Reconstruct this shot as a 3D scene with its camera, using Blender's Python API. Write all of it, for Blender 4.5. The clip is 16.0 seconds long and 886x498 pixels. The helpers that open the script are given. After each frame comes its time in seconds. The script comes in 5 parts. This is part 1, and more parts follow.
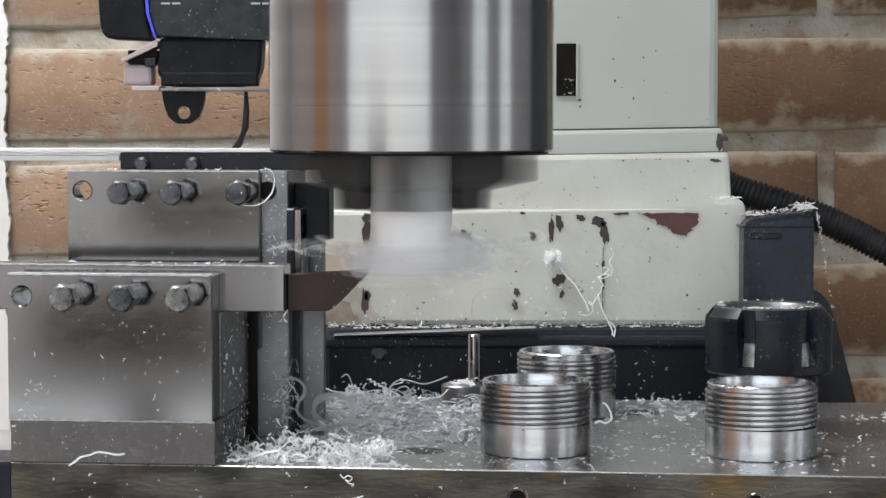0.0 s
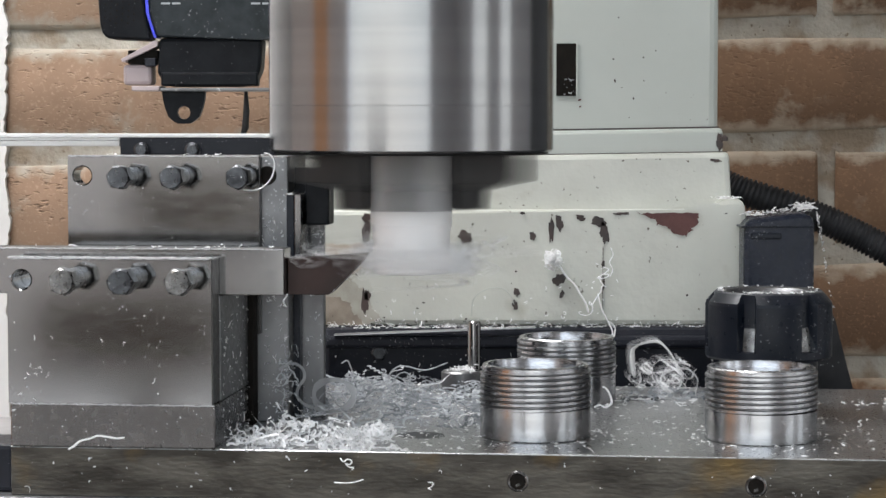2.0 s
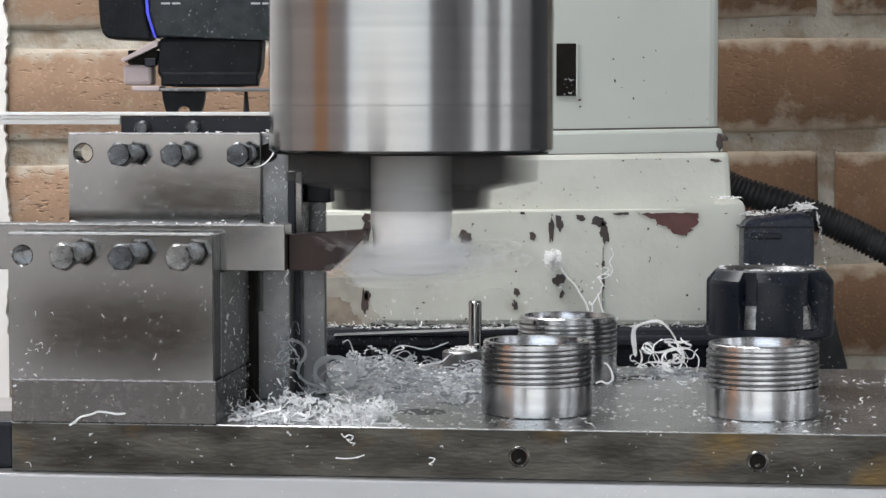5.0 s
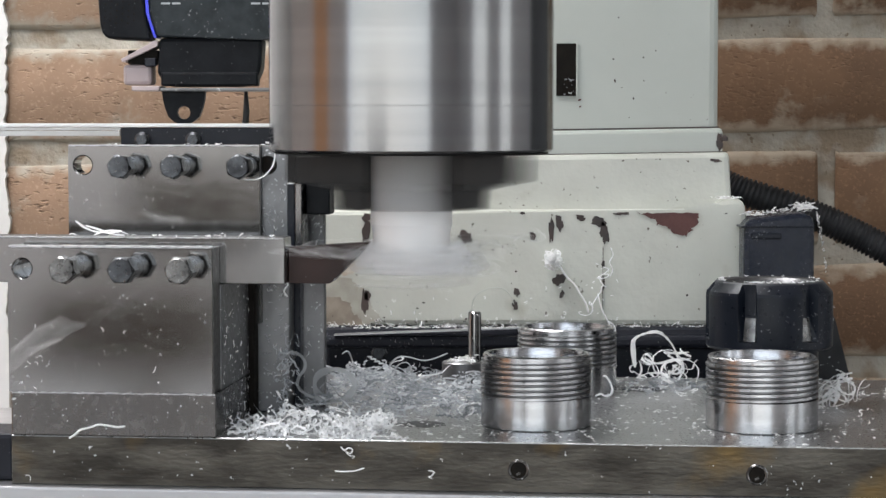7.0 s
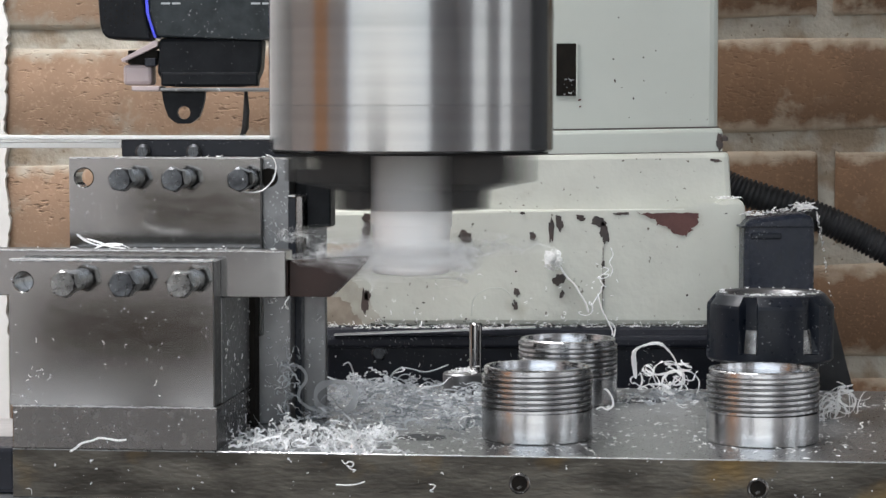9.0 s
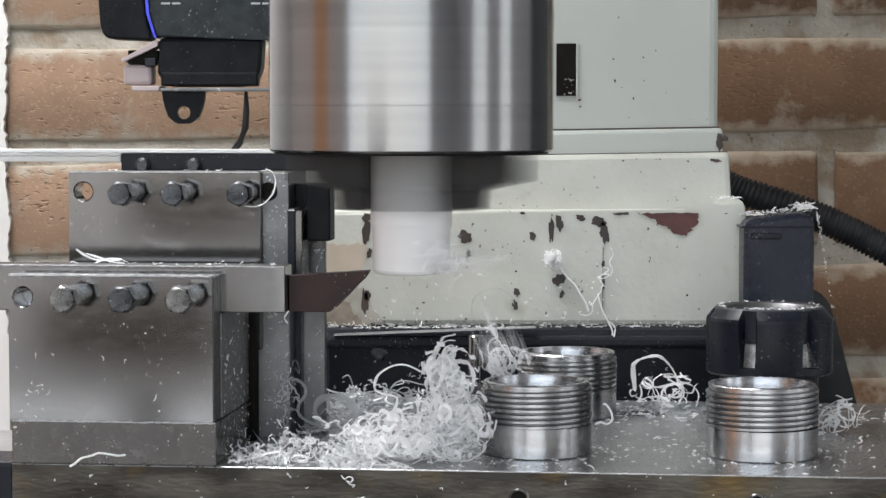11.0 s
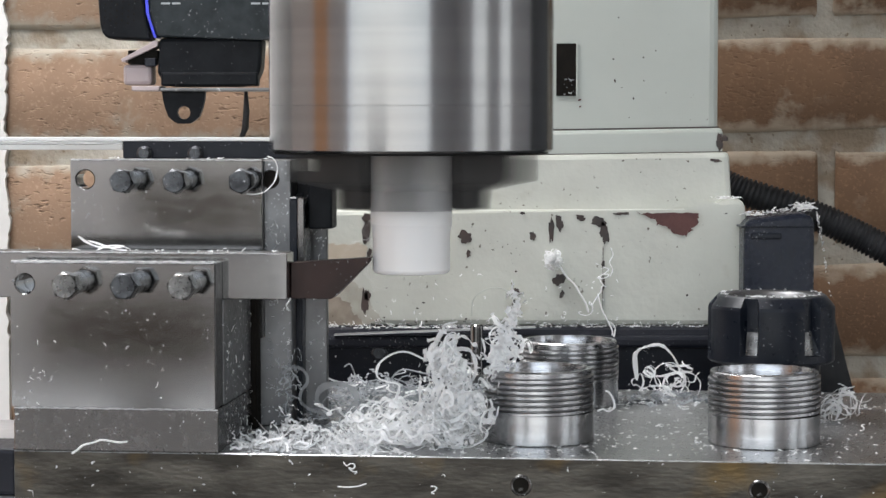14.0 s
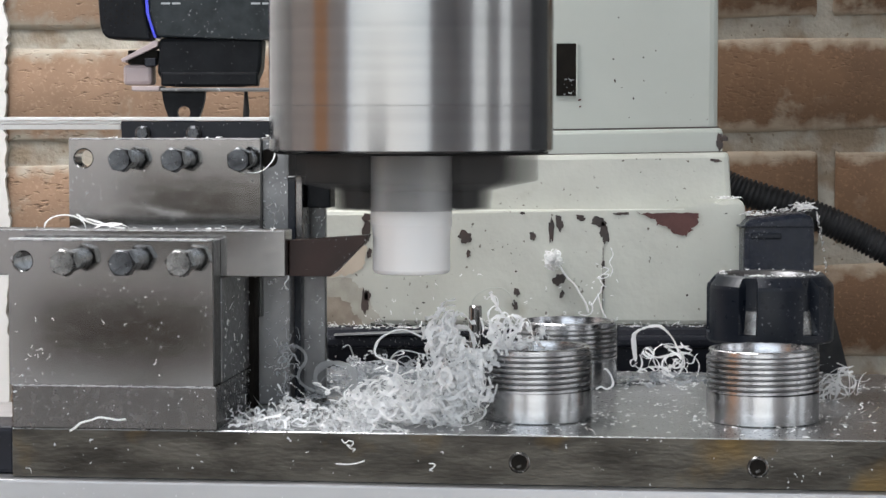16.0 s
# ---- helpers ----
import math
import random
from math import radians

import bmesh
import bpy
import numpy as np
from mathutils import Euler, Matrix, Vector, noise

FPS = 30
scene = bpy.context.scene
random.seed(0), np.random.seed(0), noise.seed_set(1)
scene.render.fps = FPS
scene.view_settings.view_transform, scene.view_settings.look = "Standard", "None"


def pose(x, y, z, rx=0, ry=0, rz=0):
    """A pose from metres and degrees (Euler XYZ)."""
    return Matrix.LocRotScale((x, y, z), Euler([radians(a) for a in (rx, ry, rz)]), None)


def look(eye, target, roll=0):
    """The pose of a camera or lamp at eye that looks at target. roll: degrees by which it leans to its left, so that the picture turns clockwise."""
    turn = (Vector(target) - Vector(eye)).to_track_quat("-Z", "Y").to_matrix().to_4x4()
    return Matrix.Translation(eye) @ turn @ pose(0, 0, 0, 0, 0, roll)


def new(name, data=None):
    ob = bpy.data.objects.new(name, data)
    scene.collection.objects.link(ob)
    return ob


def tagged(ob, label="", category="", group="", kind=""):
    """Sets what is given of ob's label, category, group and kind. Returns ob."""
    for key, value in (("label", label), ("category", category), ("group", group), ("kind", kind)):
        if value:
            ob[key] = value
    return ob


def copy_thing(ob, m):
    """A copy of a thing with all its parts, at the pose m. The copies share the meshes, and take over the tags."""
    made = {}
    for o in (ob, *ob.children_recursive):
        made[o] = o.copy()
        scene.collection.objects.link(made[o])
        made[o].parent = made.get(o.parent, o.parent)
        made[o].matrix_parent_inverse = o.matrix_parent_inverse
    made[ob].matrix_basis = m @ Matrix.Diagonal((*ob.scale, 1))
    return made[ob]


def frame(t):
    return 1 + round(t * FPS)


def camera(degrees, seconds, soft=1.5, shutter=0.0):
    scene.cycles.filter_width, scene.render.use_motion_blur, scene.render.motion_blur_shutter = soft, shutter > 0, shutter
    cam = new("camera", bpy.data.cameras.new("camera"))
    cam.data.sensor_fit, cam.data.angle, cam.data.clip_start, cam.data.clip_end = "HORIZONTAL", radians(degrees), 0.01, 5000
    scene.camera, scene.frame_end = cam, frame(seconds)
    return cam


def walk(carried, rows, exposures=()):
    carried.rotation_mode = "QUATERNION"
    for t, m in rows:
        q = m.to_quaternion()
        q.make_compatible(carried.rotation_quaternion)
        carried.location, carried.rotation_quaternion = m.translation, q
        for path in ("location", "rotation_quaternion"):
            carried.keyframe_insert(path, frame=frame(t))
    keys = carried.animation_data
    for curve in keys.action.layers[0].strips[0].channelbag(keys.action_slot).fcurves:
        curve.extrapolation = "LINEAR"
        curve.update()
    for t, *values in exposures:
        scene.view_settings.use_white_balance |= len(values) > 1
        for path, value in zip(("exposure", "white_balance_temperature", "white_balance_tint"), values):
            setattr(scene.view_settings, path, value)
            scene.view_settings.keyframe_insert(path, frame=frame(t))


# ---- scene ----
# The spindle axis is the line x = 0, y = 0; z = 0 is the top of the fixture plate at its reference height.
cam = camera(2 * math.degrees(math.atan(784 / 4000)), 16.0, soft=1.5, shutter=1.2)
EYE = (0.0133, -0.952, 0.133)
TILT = math.degrees(math.atan(241 / 4000))
walk(cam, [(0, pose(*EYE, 90 - TILT, 0, 0)), (16.0, pose(*EYE, 90 - TILT, 0, 0))])

# ---- light ----
world = bpy.data.worlds.new("sky")
scene.world = world
world.use_nodes = True
sky = world.node_tree.nodes.new("ShaderNodeTexSky")
sky.sky_type, sky.sun_disc, sky.sun_elevation, sky.sun_rotation = "NISHITA", False, radians(40), radians(200)
world.node_tree.links.new(sky.outputs[0], world.node_tree.nodes["Background"].inputs[0])
world.node_tree.nodes["Background"].inputs[1].default_value = 0.1


def area(name, m, sx, sy, watts, colour=(1, 1, 1)):
    lamp = bpy.data.lights.new(name, "AREA")
    lamp.shape, lamp.size, lamp.size_y, lamp.energy, lamp.color = "RECTANGLE", sx, sy, watts, colour
    ob = new(name, lamp)
    ob.matrix_world = m
    return ob


# wide window bay behind the camera, two side windows, one ceiling panel
area("doorway_daylight", look((-1.22, -2.66, 0.5), (-1.22, 0, 0.5)), 3.88, 1.8, 49, (0.83, 0.915, 1.0))
area("window_daylight", look((1.93, -1.30, 0.45), (0, -1.30, 0.45)), 0.60, 1.3, 5, (0.95, 0.98, 1.0))
area("window_daylight", look((1.93, -0.33, 0.45), (0, -0.33, 0.45)), 0.36, 1.3, 3, (0.95, 0.98, 1.0))
area("ceiling_panel_light", look((-0.5, 0.1, 1.42), (-0.5, 0.1, 0)), 0.6, 1.2, 55, (0.98, 0.98, 1.0))
scene.view_settings.exposure = 0.0


# ---- materials ----
def material(name):
    m = bpy.data.materials.new(name)
    m.use_nodes = True
    return m, m.node_tree.nodes, m.node_tree.links, m.node_tree.nodes["Principled BSDF"]


def mix(nodes, links, fac, a, b):
    n = nodes.new("ShaderNodeMix")
    n.data_type = "RGBA"
    if isinstance(fac, float):
        n.inputs[0].default_value = fac
    else:
        links.new(fac, n.inputs[0])
    for i, c in ((6, a), (7, b)):
        if isinstance(c, tuple):
            n.inputs[i].default_value = (*c, 1)
        else:
            links.new(c, n.inputs[i])
    return n.outputs[2]


def ramp(nodes, links, value, lo, hi, a=0.0, b=1.0):
    n = nodes.new("ShaderNodeMapRange")
    links.new(value, n.inputs[0])
    for i, v in zip((1, 2, 3, 4), (lo, hi, a, b)):
        n.inputs[i].default_value = v
    return n.outputs[0]


def coords(nodes, links, stretch=(1, 1, 1)):
    c = nodes.new("ShaderNodeTexCoord")
    m = nodes.new("ShaderNodeMapping")
    m.inputs["Scale"].default_value = stretch
    links.new(c.outputs["Object"], m.inputs[0])
    return m.outputs[0]


def noisy(nodes, links, scale, detail=4.0, stretch=(1, 1, 1)):
    n = nodes.new("ShaderNodeTexNoise")
    n.inputs["Scale"].default_value, n.inputs["Detail"].default_value = scale, detail
    links.new(coords(nodes, links, stretch), n.inputs["Vector"])
    return n.outputs[0]


def bump(nodes, links, bsdf, height, strength, distance):
    b = nodes.new("ShaderNodeBump")
    b.inputs["Strength"].default_value, b.inputs["Distance"].default_value = strength, distance
    links.new(height, b.inputs["Height"])
    links.new(b.outputs[0], bsdf.inputs["Normal"])


def surface(name, a, b, scale, rough=(0.4, 0.6), metal=0.0, stretch=(1, 1, 1), fine=None, relief=0.0, specks=None, specular=0.5, stain=None):
    """Two colours mixed by coarse noise, roughness by fine noise, fine relief, and optional chip specks."""
    m, nodes, links, bsdf = material(name)
    big = noisy(nodes, links, scale, 5, stretch)
    small = noisy(nodes, links, fine or scale * 9, 3, stretch)
    colour = mix(nodes, links, ramp(nodes, links, big, 0.35, 0.65), a, b)
    if stain:
        far = noisy(nodes, links, stain[1], 6)
        colour = mix(nodes, links, ramp(nodes, links, far, stain[2], stain[2] + 0.12), colour, stain[0])
    metallic = None
    if specks:
        dots = noisy(nodes, links, specks[1], 2)
        drift = nodes.new("ShaderNodeMath")
        drift.operation, drift.inputs[1].default_value = "MULTIPLY_ADD", 0.34
        links.new(noisy(nodes, links, 26, 3), drift.inputs[0])
        links.new(dots, drift.inputs[2])
        dots = drift.outputs[0]
        specks = (specks[0], specks[1], specks[2] + 0.198)
        fac = ramp(nodes, links, dots, specks[2], specks[2] + 0.05)
        colour = mix(nodes, links, fac, colour, specks[0])
        metallic = ramp(nodes, links, dots, specks[2], specks[2] + 0.03, metal, 0.0)
    links.new(colour, bsdf.inputs["Base Color"])
    links.new(ramp(nodes, links, small, 0.3, 0.7, *rough), bsdf.inputs["Roughness"])
    if metallic:
        links.new(metallic, bsdf.inputs["Metallic"])
    else:
        bsdf.inputs["Metallic"].default_value = metal
    bsdf.inputs["Specular IOR Level"].default_value = specular
    if relief:
        bump(nodes, links, bsdf, small, 0.6, relief)
    return m


WHITE_CHIP = (0.55, 0.56, 0.57)
GREY_DUST = (0.20, 0.205, 0.215)
ground_steel = surface("ground_steel", (0.272, 0.267, 0.264), (0.240, 0.236, 0.233), 9, (0.095, 0.125), 1.0, (1, 1, 3), 120, 0.0, ((0.40, 0.40, 0.41), 700, 0.69), 0.5, ((0.235, 0.232, 0.23), 75, 0.56))
base_steel = surface("dull_block_steel", (0.150, 0.142, 0.140), (0.118, 0.112, 0.108), 24, (0.2, 0.3), 1.0, (1, 1, 1), 300, 0.0, (WHITE_CHIP, 700, 0.676))
dusty_steel = surface("dusty_steel", (0.185, 0.184, 0.187), (0.125, 0.124, 0.126), 40, (0.32, 0.5), 1.0, (1, 1, 1), 400, 0.00002, (WHITE_CHIP, 660, 0.655))
plate_steel = surface("plate_steel", (0.402, 0.407, 0.413), (0.307, 0.312, 0.317), 22, (0.24, 0.38), 0.9, (1, 1, 1), 500, 0.00003, (WHITE_CHIP, 720, 0.651))
brown_steel = surface("oiled_edge_steel", (0.092, 0.084, 0.071), (0.036, 0.032, 0.027), 75, (0.34, 0.55), 0.85, (0.5, 1, 1.6), 420, 0.00035, (WHITE_CHIP, 520, 0.70), 0.5, ((0.115, 0.078, 0.034), 21, 0.55))
slab_steel = surface("milled_table_steel", (0.46, 0.46, 0.47), (0.36, 0.36, 0.37), 18, (0.3, 0.45), 0.9, (0.3, 1, 1), 300, 0.00003, (WHITE_CHIP, 700, 0.66))
# darker collar steel: the shade of the thread grooves put into colour
groove_shade_steel = surface("shaded_groove_steel", (0.26, 0.26, 0.265), (0.18, 0.18, 0.183), 90, (0.3, 0.45), 1.0)
# darker copy of the block steel: shade put into the colour of single faces
shaded_steel = surface("shaded_face_steel", (0.085, 0.083, 0.082), (0.06, 0.058, 0.057), 60, (0.35, 0.5), 1.0)
bright_steel = surface("bright_turned_steel", (0.46, 0.46, 0.47), (0.36, 0.36, 0.37), 60, (0.2, 0.34), 1.0, (1, 1, 12), 300, 0.00001, (WHITE_CHIP, 520, 0.645))
sleeve_steel = surface("smooth_turned_steel", (0.47, 0.47, 0.475), (0.42, 0.42, 0.425), 30, (0.19, 0.23), 1.0, (1, 1, 8), 90, 0.0, (WHITE_CHIP, 700, 0.68))
bore_steel = surface("dull_bore_steel", (0.43, 0.43, 0.44), (0.35, 0.35, 0.36), 50, (0.18, 0.3), 1.0, (1, 1, 10), 300, 0.00002)
chuck_steel = surface("chuck_steel", (0.228, 0.228, 0.232), (0.192, 0.192, 0.196), 14, (0.15, 0.175), 1.0, (0.2, 0.2, 9), 60)
jaw_steel = surface("jaw_steel", (0.036, 0.034, 0.033), (0.022, 0.022, 0.022), 40, (0.4, 0.55), 0.8)
bolt_steel = surface("blackened_bolt_steel", (0.085, 0.088, 0.094), (0.018, 0.018, 0.02), 130, (0.22, 0.45), 0.9, (1, 1, 1), 500, 0.00012, (WHITE_CHIP, 700, 0.68))
grey_bolt = surface("grey_bolt_steel", (0.19, 0.185, 0.18), (0.035, 0.034, 0.034), 130, (0.2, 0.42), 0.9, (1, 1, 1), 500, 0.00012, (WHITE_CHIP, 700, 0.69), 0.5, ((0.06, 0.058, 0.056), 60, 0.5))
blade_steel = surface("blade_steel", (0.030, 0.014, 0.011), (0.020, 0.010, 0.008), 60, (0.3, 0.45), 0.0, (1, 1, 1), 300, 0.00001, (WHITE_CHIP, 660, 0.69), 0.2)
black_steel = surface("black_oxide_steel", (0.0045, 0.0065, 0.011), (0.009, 0.011, 0.017), 60, (0.26, 0.42), 0.0, (1, 1, 1), 300, 0.00003, (GREY_DUST, 800, 0.645), 0.2)
dusty_black = surface("dusty_black_steel", (0.05, 0.052, 0.056), (0.025, 0.026, 0.03), 200, (0.35, 0.5), 0.0, (1, 1, 1), 400, 0.00002, (WHITE_CHIP, 500, 0.62), 0.3)
black_paint = surface("black_machine_paint", (0.008, 0.009, 0.014), (0.016, 0.017, 0.023), 30, (0.33, 0.52), 0.0, (1, 1, 1), 260, 0.00012, (GREY_DUST, 800, 0.665), 0.2)
cream_paint = surface("cream_machine_paint", (0.435, 0.462, 0.425), (0.395, 0.417, 0.380), 12, (0.3, 0.45), 0.0, (1, 1, 1), 240, 0.00008, ((0.14, 0.13, 0.11), 330, 0.74), 0.5, ((0.37, 0.375, 0.33), 9, 0.58))
grimy_paint = surface("grimy_cream_paint", (0.535, 0.545, 0.49), (0.465, 0.472, 0.425), 26, (0.3, 0.45), 0.0, (1, 1, 1), 240, 0.0005, ((0.12, 0.105, 0.085), 330, 0.675), 0.5, ((0.38, 0.37, 0.31), 30, 0.60))
# tan colour for warm reflected light on the column foot
tan_light_paint = surface("tan_reflected_light", (0.50, 0.43, 0.345), (0.42, 0.355, 0.275), 40, (0.4, 0.6))
bare_primer = surface("red_primer", (0.10, 0.035, 0.03), (0.07, 0.025, 0.022), 90, (0.5, 0.7))
grime_pale = surface("thin_grime", (0.40, 0.385, 0.335), (0.30, 0.28, 0.235), 90, (0.35, 0.5), relief=0.0004)
grime_brown = surface("thick_grime", (0.30, 0.255, 0.205), (0.20, 0.165, 0.13), 110, (0.35, 0.5), relief=0.0004)
# near-black: shade inside holes and gaps as colour, also a few plain black parts
shade_black = surface("matt_shade_black", (0.008, 0.007, 0.006), (0.014, 0.012, 0.010), 120, (0.7, 0.9), specular=0.08)
bare_dark = surface("bare_dark_casting", (0.035, 0.028, 0.026), (0.06, 0.04, 0.035), 120, (0.5, 0.7))
cover_plastic = surface("navy_black_plastic", (0.008, 0.011, 0.020), (0.013, 0.016, 0.027), 40, (0.2, 0.34), 0.0, (1, 1, 1), 260, 0.00015, (GREY_DUST, 800, 0.665), 0.22)
rubber = surface("black_rubber", (0.012, 0.012, 0.013), (0.025, 0.025, 0.027), 80, (0.42, 0.6), 0.0, (1, 1, 1), 400, 0.00005, (WHITE_CHIP, 600, 0.716), 0.3)
cam_plastic = surface("webcam_plastic", (0.0045, 0.005, 0.0065), (0.009, 0.010, 0.012), 90, (0.4, 0.6), 0.0, (1, 1, 1), 420, 0.00012, (GREY_DUST, 900, 0.70), 0.12)
cam_face = surface("webcam_grey_plastic", (0.020, 0.025, 0.028), (0.009, 0.012, 0.014), 120, (0.28, 0.5), 0.0, (1, 1, 1), 520, 0.0003, (GREY_DUST, 640, 0.655), 0.2)
blue_ring = surface("blue_trim", (0.02, 0.03, 0.55), (0.03, 0.04, 0.6), 60, (0.25, 0.35))
pale_plastic = surface("pale_pink_plastic", (0.40, 0.33, 0.33), (0.34, 0.28, 0.28), 60, (0.4, 0.5))
print_grey = surface("grey_print", (0.35, 0.36, 0.38), (0.3, 0.31, 0.33), 60, (0.4, 0.5))
white_paint = surface("white_wall_paint", (0.76, 0.74, 0.72), (0.70, 0.68, 0.65), 6, (0.5, 0.7), 0.0, (1, 1, 1), 90, 0.0004)
pier_plaster = surface("off_white_plaster", (0.58, 0.565, 0.55), (0.52, 0.505, 0.485), 6, (0.5, 0.7), 0.0, (1, 1, 1), 90, 0.0006)
taupe_paint = surface("taupe_wall_paint", (0.76, 0.66, 0.61), (0.68, 0.59, 0.545), 3, (0.5, 0.7), 0.0, (1, 1, 1), 90, 0.0004)
grey_paint = surface("grey_wall_paint", (0.80, 0.80, 0.81), (0.75, 0.75, 0.76), 3, (0.5, 0.7), 0.0, (1, 1, 1), 90, 0.0004)
dark_grey_paint = surface("dark_grey_wall_paint", (0.115, 0.12, 0.125), (0.09, 0.094, 0.098), 3, (0.5, 0.7), 0.0, (1, 1, 1), 90, 0.0004)
wood = surface("varnished_wood", (0.86, 0.47, 0.25), (0.74, 0.38, 0.20), 8, (0.3, 0.4), 0.0, (6, 6, 0.6), 60, 0.0001)
dark_wood = surface("dark_brown_wood", (0.052, 0.033, 0.010), (0.040, 0.025, 0.008), 8, (0.5, 0.6), 0.0, (6, 6, 0.6), 60, 0.0001)
case_grey = surface("grey_case_plastic", (0.80, 0.80, 0.805), (0.74, 0.74, 0.745), 8, (0.45, 0.6), 0.0, (1, 1, 1), 60, 0.0001)
concrete = surface("concrete", (0.20, 0.19, 0.18), (0.26, 0.25, 0.23), 4, (0.6, 0.8), 0.0, (1, 1, 1), 60, 0.0005)
mortar = surface("sandy_mortar", (0.40, 0.375, 0.325), (0.28, 0.25, 0.205), 26, (0.8, 0.9), 0.0, (1, 1, 1), 140, 0.005, ((0.16, 0.125, 0.09), 210, 0.66), 0.5, ((0.22, 0.17, 0.12), 24, 0.53))

m, nodes, links, bsdf = material("white_plastic")
bsdf.inputs["Base Color"].default_value = (0.76, 0.745, 0.735, 1)
bsdf.inputs["Roughness"].default_value = 0.4
bsdf.inputs["Subsurface Weight"].default_value = 0.25
bsdf.inputs["Subsurface Radius"].default_value = (0.003, 0.003, 0.003)
white_plastic = m

def swarf_material(name, lo, hi, through_, clear=0.0):
    """Thin plastic ribbon: it scatters light back and lets part of it through."""
    m, nodes, links, bsdf = material(name)
    var = nodes.new("ShaderNodeNewGeometry")
    colour = mix(nodes, links, var.outputs["Random Per Island"], lo, hi)
    links.new(colour, bsdf.inputs["Base Color"])
    bsdf.inputs["Roughness"].default_value = 0.6
    glow, blend = nodes.new("ShaderNodeBsdfTranslucent"), nodes.new("ShaderNodeMixShader")
    links.new(colour, glow.inputs["Color"])
    blend.inputs[0].default_value = through_
    links.new(bsdf.outputs[0], blend.inputs[1])
    links.new(glow.outputs[0], blend.inputs[2])
    last = blend.outputs[0]
    if clear:
        gap, sheer = nodes.new("ShaderNodeBsdfTransparent"), nodes.new("ShaderNodeMixShader")
        sheer.inputs[0].default_value = clear
        links.new(last, sheer.inputs[1])
        links.new(gap.outputs[0], sheer.inputs[2])
        last = sheer.outputs[0]
    links.new(last, nodes["Material Output"].inputs["Surface"])
    return m


white_swarf = swarf_material("white_swarf", (0.985, 0.987, 0.99), (0.996, 0.997, 0.998), 0.45)
# same white plastic, its greys carry the shade and thinness of the mat
shaded_thin_swarf = swarf_material("shaded_thin_swarf", (0.22, 0.235, 0.25), (0.60, 0.62, 0.64), 0.40)
dull_swarf = swarf_material("dull_swarf", (0.70, 0.71, 0.72), (0.96, 0.963, 0.967), 0.35)
gauze_swarf = swarf_material("gauze_swarf", (0.40, 0.41, 0.42), (0.55, 0.56, 0.57), 0.35, 0.5)

m, nodes, links, bsdf = material("clear_acrylic")
bsdf.inputs["Base Color"].default_value = (0.93, 0.95, 0.95, 1)
bsdf.inputs["Roughness"].default_value = 0.25
bsdf.inputs["Transmission Weight"].default_value = 0.55
bsdf.inputs["IOR"].default_value = 1.49
acrylic = m

